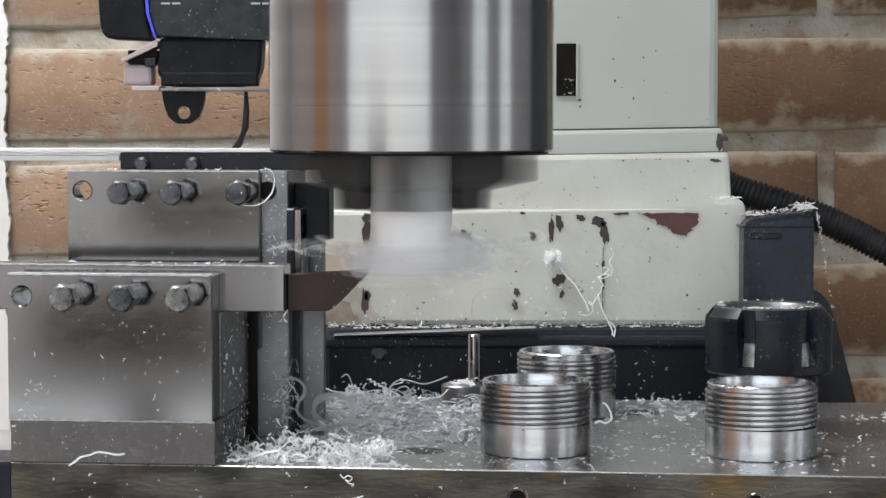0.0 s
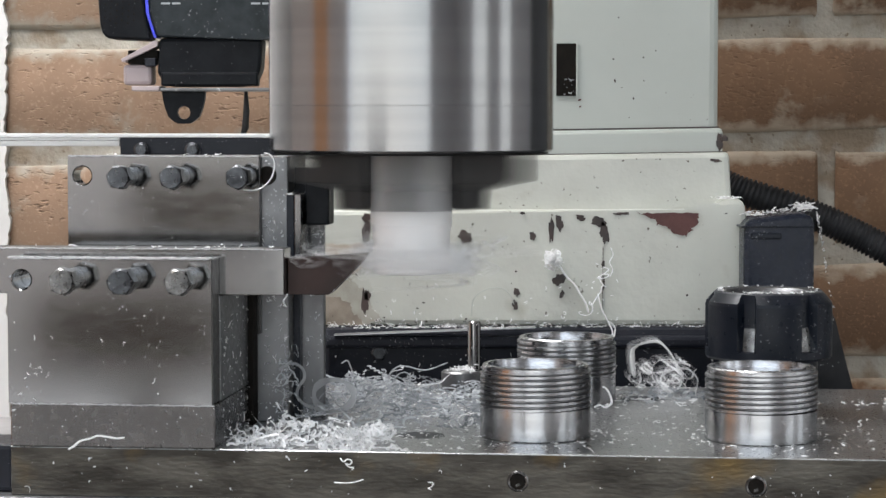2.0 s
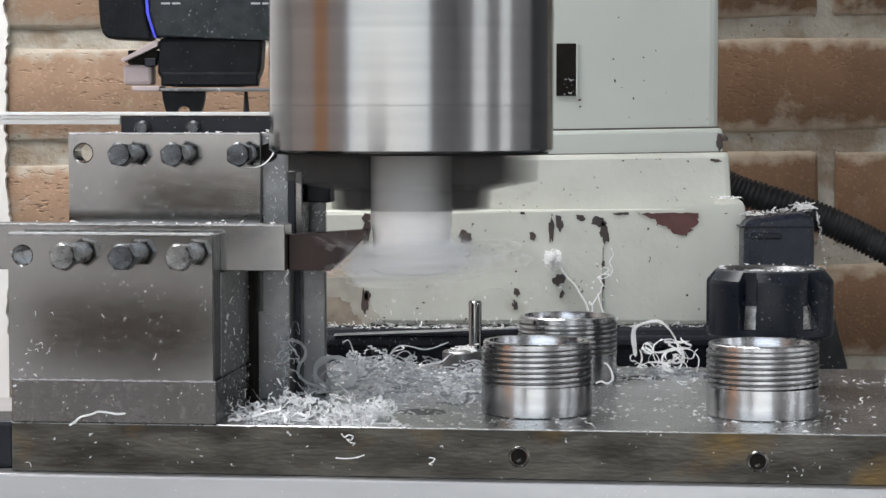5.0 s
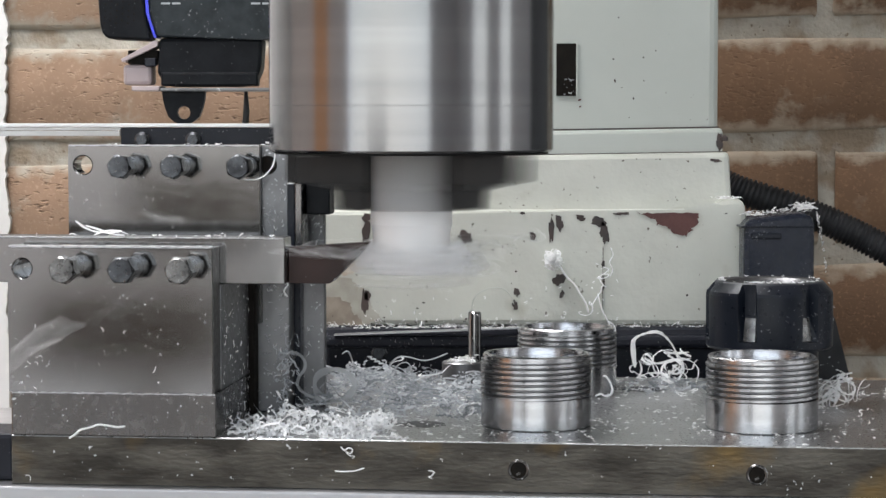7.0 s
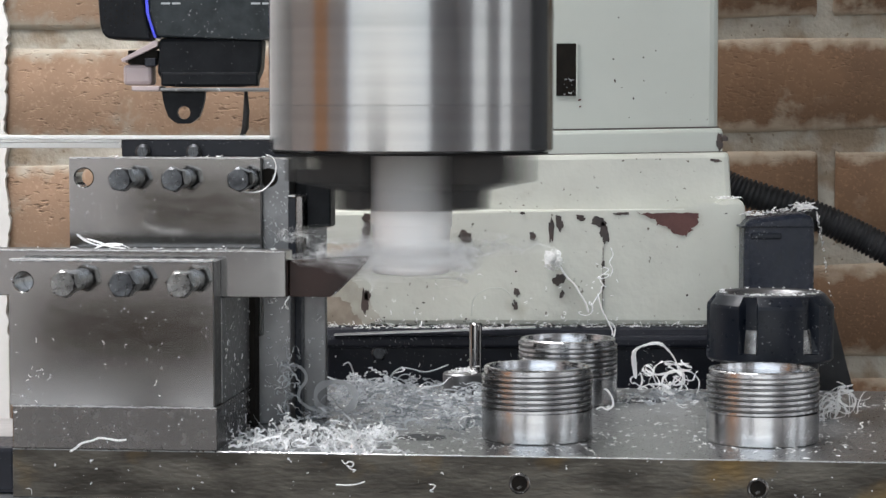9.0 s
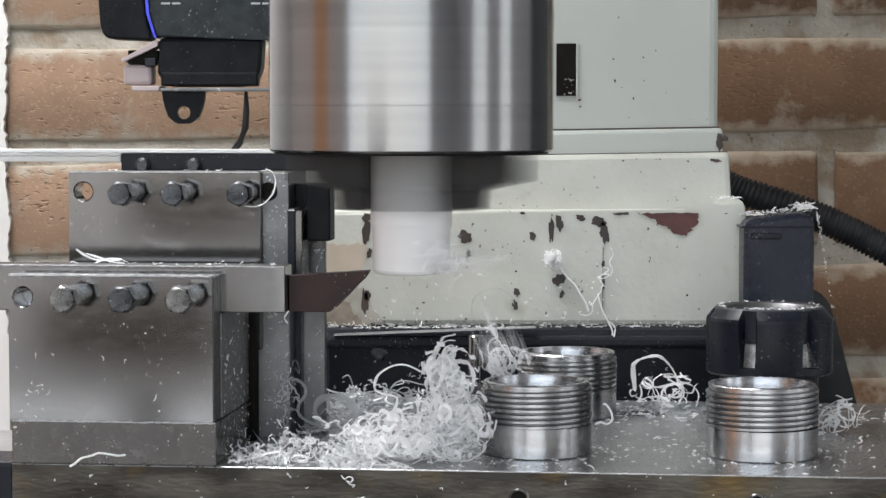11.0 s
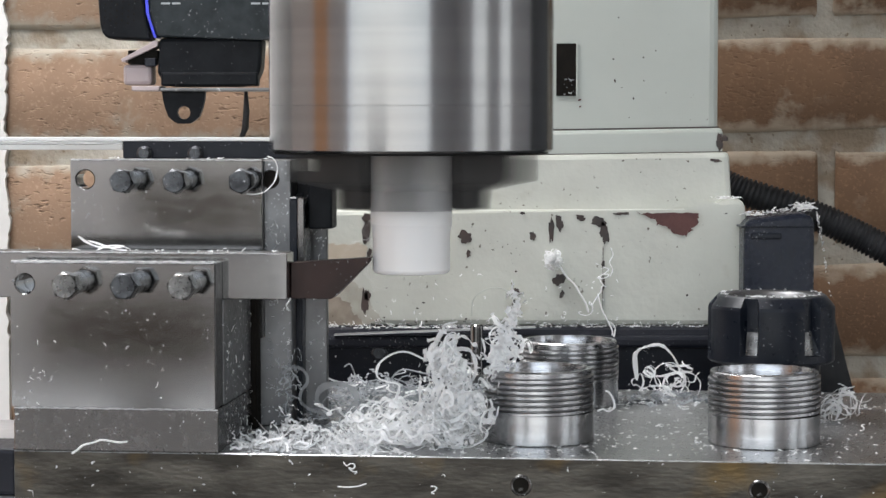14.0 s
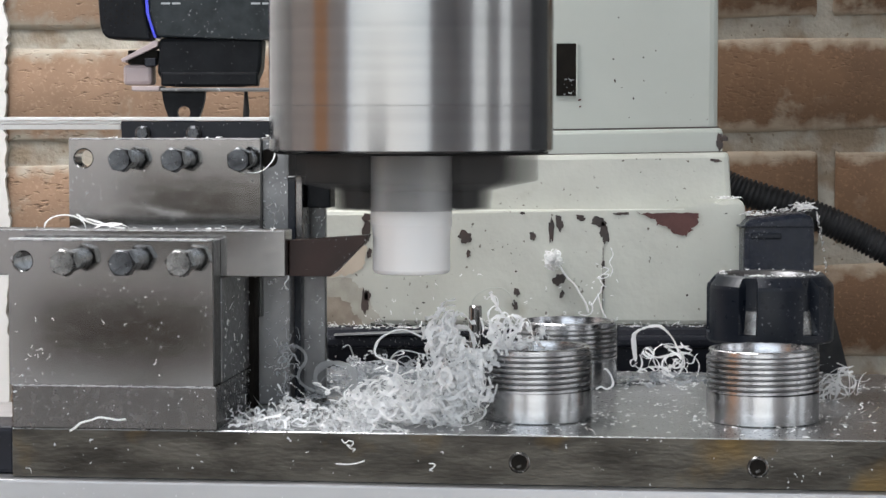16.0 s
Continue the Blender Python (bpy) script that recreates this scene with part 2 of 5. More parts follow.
def brick_material(name, a, b, pale, pit, smear, pit_depth):
    """Fired clay with pits, pale grains, and mortar smeared over the edges; each brick takes its own patch of the pattern."""
    m, nodes, links, bsdf = material(name)
    info, where = nodes.new("ShaderNodeObjectInfo"), nodes.new("ShaderNodeTexCoord")
    shift = nodes.new("ShaderNodeVectorMath")
    shift.operation = "ADD"
    links.new(where.outputs["Object"], shift.inputs[0])
    links.new(info.outputs["Random"], shift.inputs[1])

    def grain(scale, detail):
        n = nodes.new("ShaderNodeTexNoise")
        n.inputs["Scale"].default_value, n.inputs["Detail"].default_value = scale, detail
        links.new(shift.outputs[0], n.inputs["Vector"])
        return n.outputs[0]

    squat = nodes.new("ShaderNodeMapping")
    squat.inputs["Scale"].default_value = (0.62, 1, 1.5)
    links.new(shift.outputs[0], squat.inputs[0])
    gash = nodes.new("ShaderNodeTexNoise")
    gash.inputs["Scale"].default_value, gash.inputs["Detail"].default_value = 250, 1.6
    links.new(squat.outputs[0], gash.inputs["Vector"])
    spread = nodes.new("ShaderNodeMath")
    spread.operation, spread.inputs[1].default_value = "MULTIPLY_ADD", 0.30
    links.new(grain(17, 2), spread.inputs[0])
    links.new(gash.outputs[0], spread.inputs[2])
    less = nodes.new("ShaderNodeMath")
    less.operation, less.inputs[1].default_value = "SUBTRACT", 0.15
    links.new(spread.outputs[0], less.inputs[0])
    big, small, pits, rag = grain(24, 6), grain(380, 4), less.outputs[0], grain(70, 5)
    c = mix(nodes, links, ramp(nodes, links, big, 0.35, 0.65), a, b)
    c = mix(nodes, links, ramp(nodes, links, info.outputs["Random"], 0, 1, 0.0, 0.45), c, pale)
    c = mix(nodes, links, ramp(nodes, links, small, 0.54, 0.72), c, pale)
    c = mix(nodes, links, ramp(nodes, links, grain(11, 3), 0.5, 0.72, 0.0, 0.55), c, pit)
    c = mix(nodes, links, ramp(nodes, links, pits, 0.68, 0.80, 0.0, pit_depth), c, pit)
    lime = nodes.new("ShaderNodeMath")
    lime.operation = "MULTIPLY"
    links.new(ramp(nodes, links, grain(19, 2), 0.60, 0.70), lime.inputs[0])
    links.new(ramp(nodes, links, grain(150, 5), 0.42, 0.66, 0.0, 0.7), lime.inputs[1])
    c = mix(nodes, links, lime.outputs[0], c, smear)
    split = nodes.new("ShaderNodeSeparateXYZ")
    links.new(where.outputs["Object"], split.inputs[0])
    edge = nodes.new("ShaderNodeMath")
    edge.operation = "ABSOLUTE"
    links.new(split.outputs[2], edge.inputs[0])
    add = nodes.new("ShaderNodeMath")
    add.operation, add.inputs[1].default_value = "MULTIPLY_ADD", 0.030
    links.new(rag, add.inputs[0])
    links.new(edge.outputs[0], add.inputs[2])
    c = mix(nodes, links, ramp(nodes, links, add.outputs[0], 0.0405, 0.0495), c, smear)
    links.new(c, bsdf.inputs["Base Color"])
    bsdf.inputs["Roughness"].default_value = 0.88
    bump(nodes, links, bsdf, ramp(nodes, links, pits, 0.60, 0.78, 1.0, 0.0), pit_depth, 0.001)
    return m


brick_mat = brick_material("tan_brick", (0.240, 0.150, 0.096), (0.175, 0.107, 0.066), (0.29, 0.20, 0.138), (0.085, 0.052, 0.034), (0.29, 0.255, 0.205), 0.9)
brick_dark = brick_material("brown_brick", (0.150, 0.084, 0.045), (0.105, 0.058, 0.031), (0.20, 0.118, 0.066), (0.085, 0.048, 0.028), (0.30, 0.245, 0.185), 0.45)


# ---- mesh helpers; lengths in millimetres ----
MM = 0.001


def box(bm, x0, x1, y0, y1, z0, z1, bevel=0.0, segments=2, mat=0):
    r = bmesh.ops.create_cube(bm, size=1, matrix=Matrix.Translation(((x0 + x1) / 2, (y0 + y1) / 2, (z0 + z1) / 2)) @ Matrix.Diagonal((x1 - x0, y1 - y0, z1 - z0, 1)))
    vs = r["verts"]
    faces = list({f for v in vs for f in v.link_faces})
    for f in faces:
        f.material_index = mat
    if bevel:
        edges = list({e for v in vs for e in v.link_edges})
        bmesh.ops.bevel(bm, geom=edges, offset=bevel, segments=segments, profile=0.5, affect="EDGES")
    return vs


def lathe(bm, profile, cx=0, cy=0, cz=0, n=64, mat=0, cap=True):
    """Revolve (r, z) pairs about an upright axis."""
    rings = []
    for r, z in profile:
        rings.append([bm.verts.new((cx + r * math.cos(2 * math.pi * k / n), cy + r * math.sin(2 * math.pi * k / n), cz + z)) for k in range(n)])
    for a, b in zip(rings, rings[1:]):
        for k in range(n):
            f = bm.faces.new((a[k], a[(k + 1) % n], b[(k + 1) % n], b[k]))
            f.material_index, f.smooth = mat, True
    for i in range(len(profile)):
        p0, p1, p2 = profile[max(i - 1, 0)], profile[i], profile[min(i + 1, len(profile) - 1)]
        a0, a1 = math.atan2(p1[1] - p0[1], p1[0] - p0[0]), math.atan2(p2[1] - p1[1], p2[0] - p1[0])
        if i in (0, len(profile) - 1) or abs((a1 - a0 + math.pi) % (2 * math.pi) - math.pi) > 0.35:
            for k in range(n):
                e = bm.edges.get((rings[i][k], rings[i][(k + 1) % n]))
                if e:
                    e.smooth = False
    if cap:
        for ring in (rings[0], rings[-1]):
            f = bm.faces.new(ring)
            f.material_index = mat


def prism(bm, outline, y0, y1, bevel=0.0, mat=0):
    """Extrude an (x, z) outline from y0 to y1."""
    a = [bm.verts.new((x, y0, z)) for x, z in outline]
    b = [bm.verts.new((x, y1, z)) for x, z in outline]
    n = len(outline)
    fs = [bm.faces.new(a), bm.faces.new(b[::-1])] + [bm.faces.new((a[k], b[k], b[(k + 1) % n], a[(k + 1) % n])) for k in range(n)]
    for f in fs:
        f.material_index = mat
    if bevel:
        bmesh.ops.bevel(bm, geom=list({e for f in fs for e in f.edges}), offset=bevel, segments=2, profile=0.5, affect="EDGES")


def holed(bm, x0, x1, z0, z1, y0, y1, cx, cz, r, n=32):
    """A plate in the x-z plane with one round hole through it."""
    ang = sorted([2 * math.pi * k / n for k in range(n)] + [math.atan2(z - cz, x - cx) % (2 * math.pi) for x in (x0, x1) for z in (z0, z1)])
    outer, inner = [], []
    for t in ang:
        c, s = math.cos(t), math.sin(t)
        kx = ((x1 - cx) / c if c > 1e-9 else (x0 - cx) / c) if abs(c) > 1e-9 else 1e9
        kz = ((z1 - cz) / s if s > 1e-9 else (z0 - cz) / s) if abs(s) > 1e-9 else 1e9
        k = min(kx, kz)
        outer.append((cx + k * c, cz + k * s))
        inner.append((cx + r * c, cz + r * s))
    rows = [[bm.verts.new((x, y, z)) for x, z in pts] for pts, y in ((inner, y0 + 0.6), (inner, y1), (outer, y1), (outer, y0))]
    lip = [bm.verts.new((cx + (x - cx) * 1.14, y0, cz + (z - cz) * 1.14)) for x, z in inner]
    rows = [lip] + rows + [lip]
    m_ = len(ang)
    for a, b in zip(rows, rows[1:]):
        for k in range(m_):
            bm.faces.new((a[k], a[(k + 1) % m_], b[(k + 1) % m_], b[k]))


def tube(bm, pts, r, sides=5, mat=0, flat=1.0):
    """A thin round or flattened rod along a path."""
    pts = [Vector(p) for p in pts]
    up = Vector((0.31, 0.2, 0.93))
    rings = []
    for i, p in enumerate(pts):
        d = (pts[min(i + 1, len(pts) - 1)] - pts[max(i - 1, 0)]).normalized()
        s = d.cross(up)
        s = s.normalized() if s.length > 1e-4 else Vector((1, 0, 0))
        u = s.cross(d)
        taper = 0.45 if i in (0, len(pts) - 1) else 1
        rings.append([bm.verts.new(p + taper * r * (math.cos(2 * math.pi * k / sides) * s + flat * math.sin(2 * math.pi * k / sides) * u)) for k in range(sides)])
    for a, b in zip(rings, rings[1:]):
        for k in range(sides):
            f = bm.faces.new((a[k], a[(k + 1) % sides], b[(k + 1) % sides], b[k]))
            f.material_index, f.smooth = mat, True
    bm.faces.new(rings[0][::-1]).material_index = mat
    bm.faces.new(rings[-1]).material_index = mat


def ribbon(bm, pts, r, up):
    """A thin flat shaving along a path."""
    pts = [Vector(p) for p in pts]
    last = None
    for i, p in enumerate(pts):
        d = (pts[min(i + 1, len(pts) - 1)] - pts[max(i - 1, 0)]).normalized()
        s = d.cross(up)
        s = s.normalized() if s.length > 1e-3 else Vector((1, 0, 0))
        w = r * (0.4 if i in (0, len(pts) - 1) else 1)
        pair = bm.verts.new(p - w * s), bm.verts.new(p + w * s)
        if last:
            bm.faces.new((*last, pair[1], pair[0])).smooth = True
        last = pair


def shaving(bm, rnd, pts, r, twist=0.05):
    """A flat ragged shaving that twists slowly along its path."""
    pts = [Vector(p) for p in pts]
    a, rate = rnd.uniform(0, 6.28), rnd.gauss(0, twist)
    beat, last = rnd.uniform(0.2, 0.5), None
    side = Vector((rnd.gauss(0, 1), rnd.gauss(0, 1), rnd.gauss(0, 1))).normalized()
    for i, p in enumerate(pts):
        d = (pts[min(i + 1, len(pts) - 1)] - pts[max(i - 1, 0)]).normalized()
        side = side - d * side.dot(d)
        side = side.normalized() if side.length > 1e-3 else d.orthogonal().normalized()
        u = d.cross(side)
        a += rate
        s = math.cos(a) * side + math.sin(a) * u
        n = d.cross(s)
        w = r * (0.72 + 0.22 * math.sin(beat * i) + rnd.uniform(-0.14, 0.14)) * (0.35 if i in (0, len(pts) - 1) else 1)
        row = bm.verts.new(p - w * s), bm.verts.new(p + 0.3 * w * n), bm.verts.new(p + w * s)
        if last:
            for k in (0, 1):
                bm.faces.new((last[k], last[k + 1], row[k + 1], row[k])).smooth = True
        last = row


def finish(name, bm, *mats):
    bmesh.ops.recalc_face_normals(bm, faces=bm.faces)
    bmesh.ops.scale(bm, vec=(MM, MM, MM), verts=bm.verts)
    me = bpy.data.meshes.new(name)
    bm.to_mesh(me)
    bm.free()
    for mat in mats:
        me.materials.append(mat)
    return me


def part(name, bm, mat, parent, label=""):
    ob = new(name, finish(name, bm, *(mat if isinstance(mat, tuple) else (mat,))))
    ob.parent = parent
    return tagged(ob, label)


def thing(name, m, label, category, group="", kind=""):
    ob = new(name)
    ob.empty_display_size = 0.01
    ob.matrix_world = m
    return tagged(ob, label, category, group, kind)


def solo(name, bm, mat, m, label, category, group="", kind=""):
    ob = new(name, finish(name, bm, *(mat if isinstance(mat, tuple) else (mat,))))
    ob.matrix_world = m
    return tagged(ob, label, category, group, kind)


def boxed(*args, **kw):
    bm = bmesh.new()
    box(bm, *args, **kw)
    return bm


def turned(*args, **kw):
    bm = bmesh.new()
    lathe(bm, *args, **kw)
    return bm


# the milling table is turned a little about the upright; all that rides on it is built in its axes
YAW = -6.1
RIDERS = []


def on_table(x=0, y=0, z=0, rz=0):
    return pose(0, 0, 0, 0, 0, YAW) @ pose(x * MM, y * MM, z * MM, 0, 0, rz)


def rides(ob):
    RIDERS.append((ob, ob.matrix_basis.copy()))
    return ob


# ---- the room ----
def structure(name, bm, mat, label, category):
    return solo(name, bm, mat, Matrix(), label, category, kind="structure")


structure("floor", boxed(-3300, 2100, -2900, 1000, -1100, -1000), concrete, "grey concrete workshop floor under the machine", "floor")
structure("ceiling", boxed(-3300, 2100, -2900, 1000, 1500, 1600), white_paint, "plain white painted workshop ceiling", "ceiling")
bm = bmesh.new()
box(bm, -2300, -2200, -1700, 1000, -1000, 1500)
box(bm, -3300, -2300, -1700, -1600, -1000, 1500)
box(bm, -3300, -3200, -2900, -1700, -1000, 1500)
structure("wall_west", bm, taupe_paint, "plain taupe side wall of the workshop", "wall")
structure("door_1", boxed(-2198, -2160, -860, -330, -1000, 1050, bevel=4), wood, "orange varnished timber door in the side wall", "door")
bm = bmesh.new()
for y0, y1 in ((-2900, -1600), (-1000, -510), (-150, 1000)):
    box(bm, 2000, 2100, y0, y1, -1000, 1500)
for y0, y1 in ((-1600, -1000), (-510, -150)):
    box(bm, 2000, 2100, y0, y1, -1000, -200)
    box(bm, 2000, 2100, y0, y1, 1100, 1500)
structure("wall_east", bm, grey_paint, "plain grey side wall with two narrow windows", "wall")
bm = bmesh.new()
box(bm, -3300, -3170, -2800, -2700, -1000, 1500)
box(bm, 730, 2000, -2800, -2700, -1000, 1500)
box(bm, -3170, 730, -2800, -2700, 1400, 1500)
box(bm, -3170, 730, -2800, -2700, -1000, -400)
structure("wall_south", bm, grey_paint, "grey wall with a wide open window bay", "wall")

structure("wall_panel", boxed(-2198, -2170, -1330, -880, -1000, -90, bevel=3), wood, "low orange varnished timber panel on the side wall", "panel")

# unseen grey case with brown panels on a stand near the doorway, added for the ground steel plates to mirror
stand = thing("storage_box", pose(-0.485, -1.07, 0), "unseen grey case with brown panels, added to tone reflections", "box")
part("box_body", boxed(-190, 120, -70, 60, -122, 128, bevel=14, segments=3), case_grey, stand)
part("reflection_panel", boxed(-34, 112, 60.5, 70, 20, 78, bevel=3), dark_wood, stand, "unseen dark brown panel added for a dark reflection")
part("reflection_panel", boxed(-80, 96, 60.5, 70, -84, -24, bevel=3), dark_wood, stand, "unseen dark brown panel added for a dark reflection")
part("stand_post", boxed(-16, 16, -16, 16, -985, -86.5, bevel=2), shade_black, stand)
part("stand_foot", boxed(-150, 150, -150, 150, -999.5, -985.5, bevel=4), shade_black, stand)

# brick wall behind the machine: its courses run slightly uphill to the east
WALL = pose(0, 0, 0, 0, -0.9, 0)
wall = solo("wall_north", boxed(-340, 640, 768, 880, -1040, 1560), mortar, WALL, "tan brick wall with thick sandy mortar joints", "wall", kind="structure")
bm = bmesh.new()
rp = random.Random(21)
ragged = [(-316.6 + rp.gauss(0, 0.7) + 1.0 * math.sin(z / 23) + 0.8 * math.sin(z / 7.3), z) for z in range(-40, 341, 3)]
prism(bm, [(-2250, -1000), (-317, -1000)] + ragged + [(-317, 1500), (-2250, 1500)], 757, 880)
structure("wall_north_pier", bm, pier_plaster, "white plastered pier beside the brick wall", "wall")


# out of view: added dark so the chuck's right edge reflects dark grey
structure("wall_north_plain", boxed(642, 2000, 752, 880, -1000, 1500, bevel=2), dark_grey_paint, "unseen dark grey wall added to darken the chuck's reflection", "wall")


def brick_mesh(seed, mat, w=239, h=70):
    rnd = random.Random(seed)
    bm = bmesh.new()
    us, vs = (0, 0.012, 0.3, 0.7, 0.988, 1), (0, 0.045, 0.5, 0.955, 1)
    nx, nz = len(us) - 1, len(vs) - 1
    grid = [[bm.verts.new((-w / 2 + w * u + rnd.uniform(-1.2, 1.2), -3.0 + rnd.uniform(-0.7, 0.7) + (1.8 if i in (0, nx) or j in (0, nz) else 0), -h / 2 + h * v + rnd.uniform(-1.6, 1.6) * (j in (0, nz)))) for j, v in enumerate(vs)] for i, u in enumerate(us)]
    for i in range(nx):
        for j in range(nz):
            bm.faces.new((grid[i][j], grid[i + 1][j], grid[i + 1][j + 1], grid[i][j + 1])).smooth = True
    rim = [grid[i][0] for i in range(nx + 1)] + [grid[nx][j] for j in range(1, nz + 1)] + [grid[i][nz] for i in range(nx - 1, -1, -1)] + [grid[0][j] for j in range(nz - 1, 0, -1)]
    back = [bm.verts.new((v.co.x, 12, v.co.z)) for v in rim]
    for k in range(len(rim)):
        bm.faces.new((rim[k], back[k], back[(k + 1) % len(rim)], rim[(k + 1) % len(rim)]))
    return finish("brick", bm, mat)


# ---- the milling machine: still parts ----
mill = thing("milling_machine", pose(0, 0, 0), "cream painted milling machine column with chipped paint on a black base", "machine")
bm = bmesh.new()
box(bm, -70, 161, 262, 520, 118, 900, 5, 3)
column = part("column", bm, cream_paint, mill)
bm = bmesh.new()
prism(bm, [(-70, 107), (163, 110.3), (163, 124.8), (-70, 121)], 258, 522, 2)
part("column_band", bm, cream_paint, mill)
bm = bmesh.new()
prism(bm, [(-80, 78), (168, 78), (166, 112.4), (-78, 108.4)], 254, 528, 3)
part("column_collar", bm, grimy_paint, mill)
bm = bmesh.new()
prism(bm, [(-95, 20), (174, 20), (174.5, 80), (173, 86.5), (168, 88), (161, 87), (155, 82.6), (140, 81.8), (-95, 81)], 246, 540, 3)
part("column_foot", bm, grimy_paint, mill)
part("machine_base", boxed(-51, 200, 240, 560, -1000, 19.5, bevel=4), black_paint, mill, "black painted cast base")
bolt_ob = part("base_bolt", turned([(4.4, 0), (4.4, 3), (3.2, 3.8)], n=6), bolt_steel, mill)
bolt_ob.matrix_local = pose(-0.0205, 0.240, 0.0062, 90)
part("base_ledge", boxed(-50, 200, 234, 240, 9, 15.5, bevel=2), black_paint, mill)
bm = bmesh.new()
prism(bm, [(-69, 121.3), (161.3, 125.0), (161.3, 125.7), (-69, 122.0)], 260.8, 300)
part("joint_seam", bm, bare_dark, mill, "dark seam between castings")
# solid dark block, not a recess: the slot's shade is in its colour
slot = part("spindle_slot", boxed(74, 84.5, 260.6, 300, 142, 170), shade_black, mill, "square column slot, its inner shade given by a dark face")
part("slot_rim", boxed(84.5, 85.4, 260.4, 300, 141.4, 170.2, bevel=0.3), cream_paint, slot)
part("seam_screw", turned([(2, 0), (2, 2), (1, 3)], 163.5, 256, 118, 12), bare_dark, mill)


def ragged_edge(outline, seed, amp, n=5):
    """The outline again, its edges broken up."""
    rnd = random.Random(seed)
    out = []
    for (x0, z0), (x1, z1) in zip(outline, outline[1:] + outline[:1]):
        for k in range(n):
            out.append((x0 + (x1 - x0) * k / n + rnd.gauss(0, amp), z0 + (z1 - z0) * k / n + rnd.gauss(0, amp)))
    return out


def chip_patch(x, z, w, h, mat, seed, y=245.5):
    """A flake of missing paint with a ragged outline."""
    rnd = random.Random(seed)
    bm = bmesh.new()
    pts = []
    lobes = rnd.uniform(0, 6.28), rnd.uniform(0, 6.28)
    for k in range(26):
        t = 2 * math.pi * k / 26
        k_ = 0.84 + 0.16 * math.sin(2 * t + lobes[0]) + 0.12 * math.sin(5 * t + lobes[1]) + rnd.uniform(-0.1, 0.1)
        pts.append((x + w / 2 * k_ * math.cos(t), z + h / 2 * k_ * math.sin(t)))
    prism(bm, pts, y, y + 2)
    part("flake_or_light_patch", bm, mat, mill, "bare patch where the paint has flaked off")


# ---- the fixture plate and machine table (moves) ----
table = thing("milling_table", on_table(), "steel fixture plate on a milling table, strewn with white swarf", "machine table")
TX0, TX1, TY0, TY1 = -164.5, 330.0, -33.5, 200.0
bm = bmesh.new()
box(bm, TX0, TX1, TY0 + 0.5, TY1, -20.5, 0, 0.3, 1)
plate = part("fixture_plate", bm, plate_steel, table)
bm = bmesh.new()
box(bm, TX0 + 0.3, TX1, TY0, TY0 + 0.7, -20.3, -0.5)
part("plate_edge", bm, brown_steel, table, "oily brown-grey plate edge")
part("table_slab", boxed(-320, 330, -40, 205, -48, -20.7, bevel=1), slab_steel, table)
part("saddle", boxed(-140, 200, -30, 225, -170, -48.2, bevel=3), black_paint, table)
part("end_bracket", boxed(-260, -165, -27, 5, -20.5, -0.5, bevel=2), black_paint, table, "black end bracket")
part("knee", boxed(-90, 150, -20, 235, -420, -170.2, bevel=5), black_paint, table)
for x, z in ((47.6, -11.2), (143.9, -11.6)):
    hole = part("tapped_hole", turned([(4.4, 0), (3.9, 0.5), (3.3, 0.15)], n=28, cap=False), grey_bolt, table, "worn countersunk rim")
    hole.matrix_local = pose(x * MM, (TY0 - 0.02) * MM, z * MM, 90)
    # shallow dark disc painted as the shade down the hole
    inner = part("hole_shade", turned([(3.35, 0), (3.0, 0.1), (2.2, 0.12), (1.0, 0.05)], n=20), shade_black, hole)
    inner.matrix_local = pose(0, 0, 0.0001)
    # small grey bar painted in as the highlight inside the bore
    bore_glint = part("hole_glint", boxed(-1.6, 0.2, -1.9, -0.9, 0.13, 0.3, bevel=0.05), grey_bolt, hole)
    bore_glint.matrix_local = pose(0, 0, 0.0001, 0, 0, 25)
for x, y, r in ((2, 15, 11), (95, 150, 11)):
    hole = part("plate_hole", turned([(r, 0.15), (r - 0.6, 0.2), (r - 0.8, 0.12)], x, y, 0, 40, cap=False), bright_steel, table)
    # black disc on the plate gives the hole its shade
    part("hole_shade", turned([(r - 0.8, 0.12), (r - 1.5, 0.1), (1, 0.1)], x, y, 0, 40), black_steel, hole)
rides(table)


# ---- tool blocks ----
def bolt(parent, x, y, z, mat, length, turn, ap=4.9, shank=4.5):
    b = part("clamp_bolt", turned([(shank, 0), (shank, length - 10.5), (shank - 0.4, length - 10.0), (shank - 0.4, length - 8.4)], n=28), mat, parent, "hex-head clamp bolt")
    b.matrix_local = pose(x * MM, y * MM, z * MM, 90)
    # hexagon with a turned chamfer on its face
    bm = bmesh.new()
    n = 48
    rings = [[], [], [], []]
    for k in range(n):
        t = 2 * math.pi * k / n
        out = ap / math.cos((t + math.pi / 6) % (math.pi / 3) - math.pi / 6)
        cut = length - 0.6 - (out - ap) * 1.5
        for ring, r, h in zip(rings, (out - 0.5, out, out, ap * 0.93), (length - 8.4, length - 7.9, cut, length)):
            ring.append(bm.verts.new((r * math.cos(t), r * math.sin(t), h)))
    for lower, upper in zip(rings, rings[1:]):
        for k in range(n):
            bm.faces.new((lower[k], lower[(k + 1) % n], upper[(k + 1) % n], upper[k]))
    bm.faces.new(rings[0][::-1])
    bm.faces.new(rings[3])
    h = part("bolt_head", bm, mat, b)
    h.matrix_local = pose(0, 0, 0, 0, 0, turn)


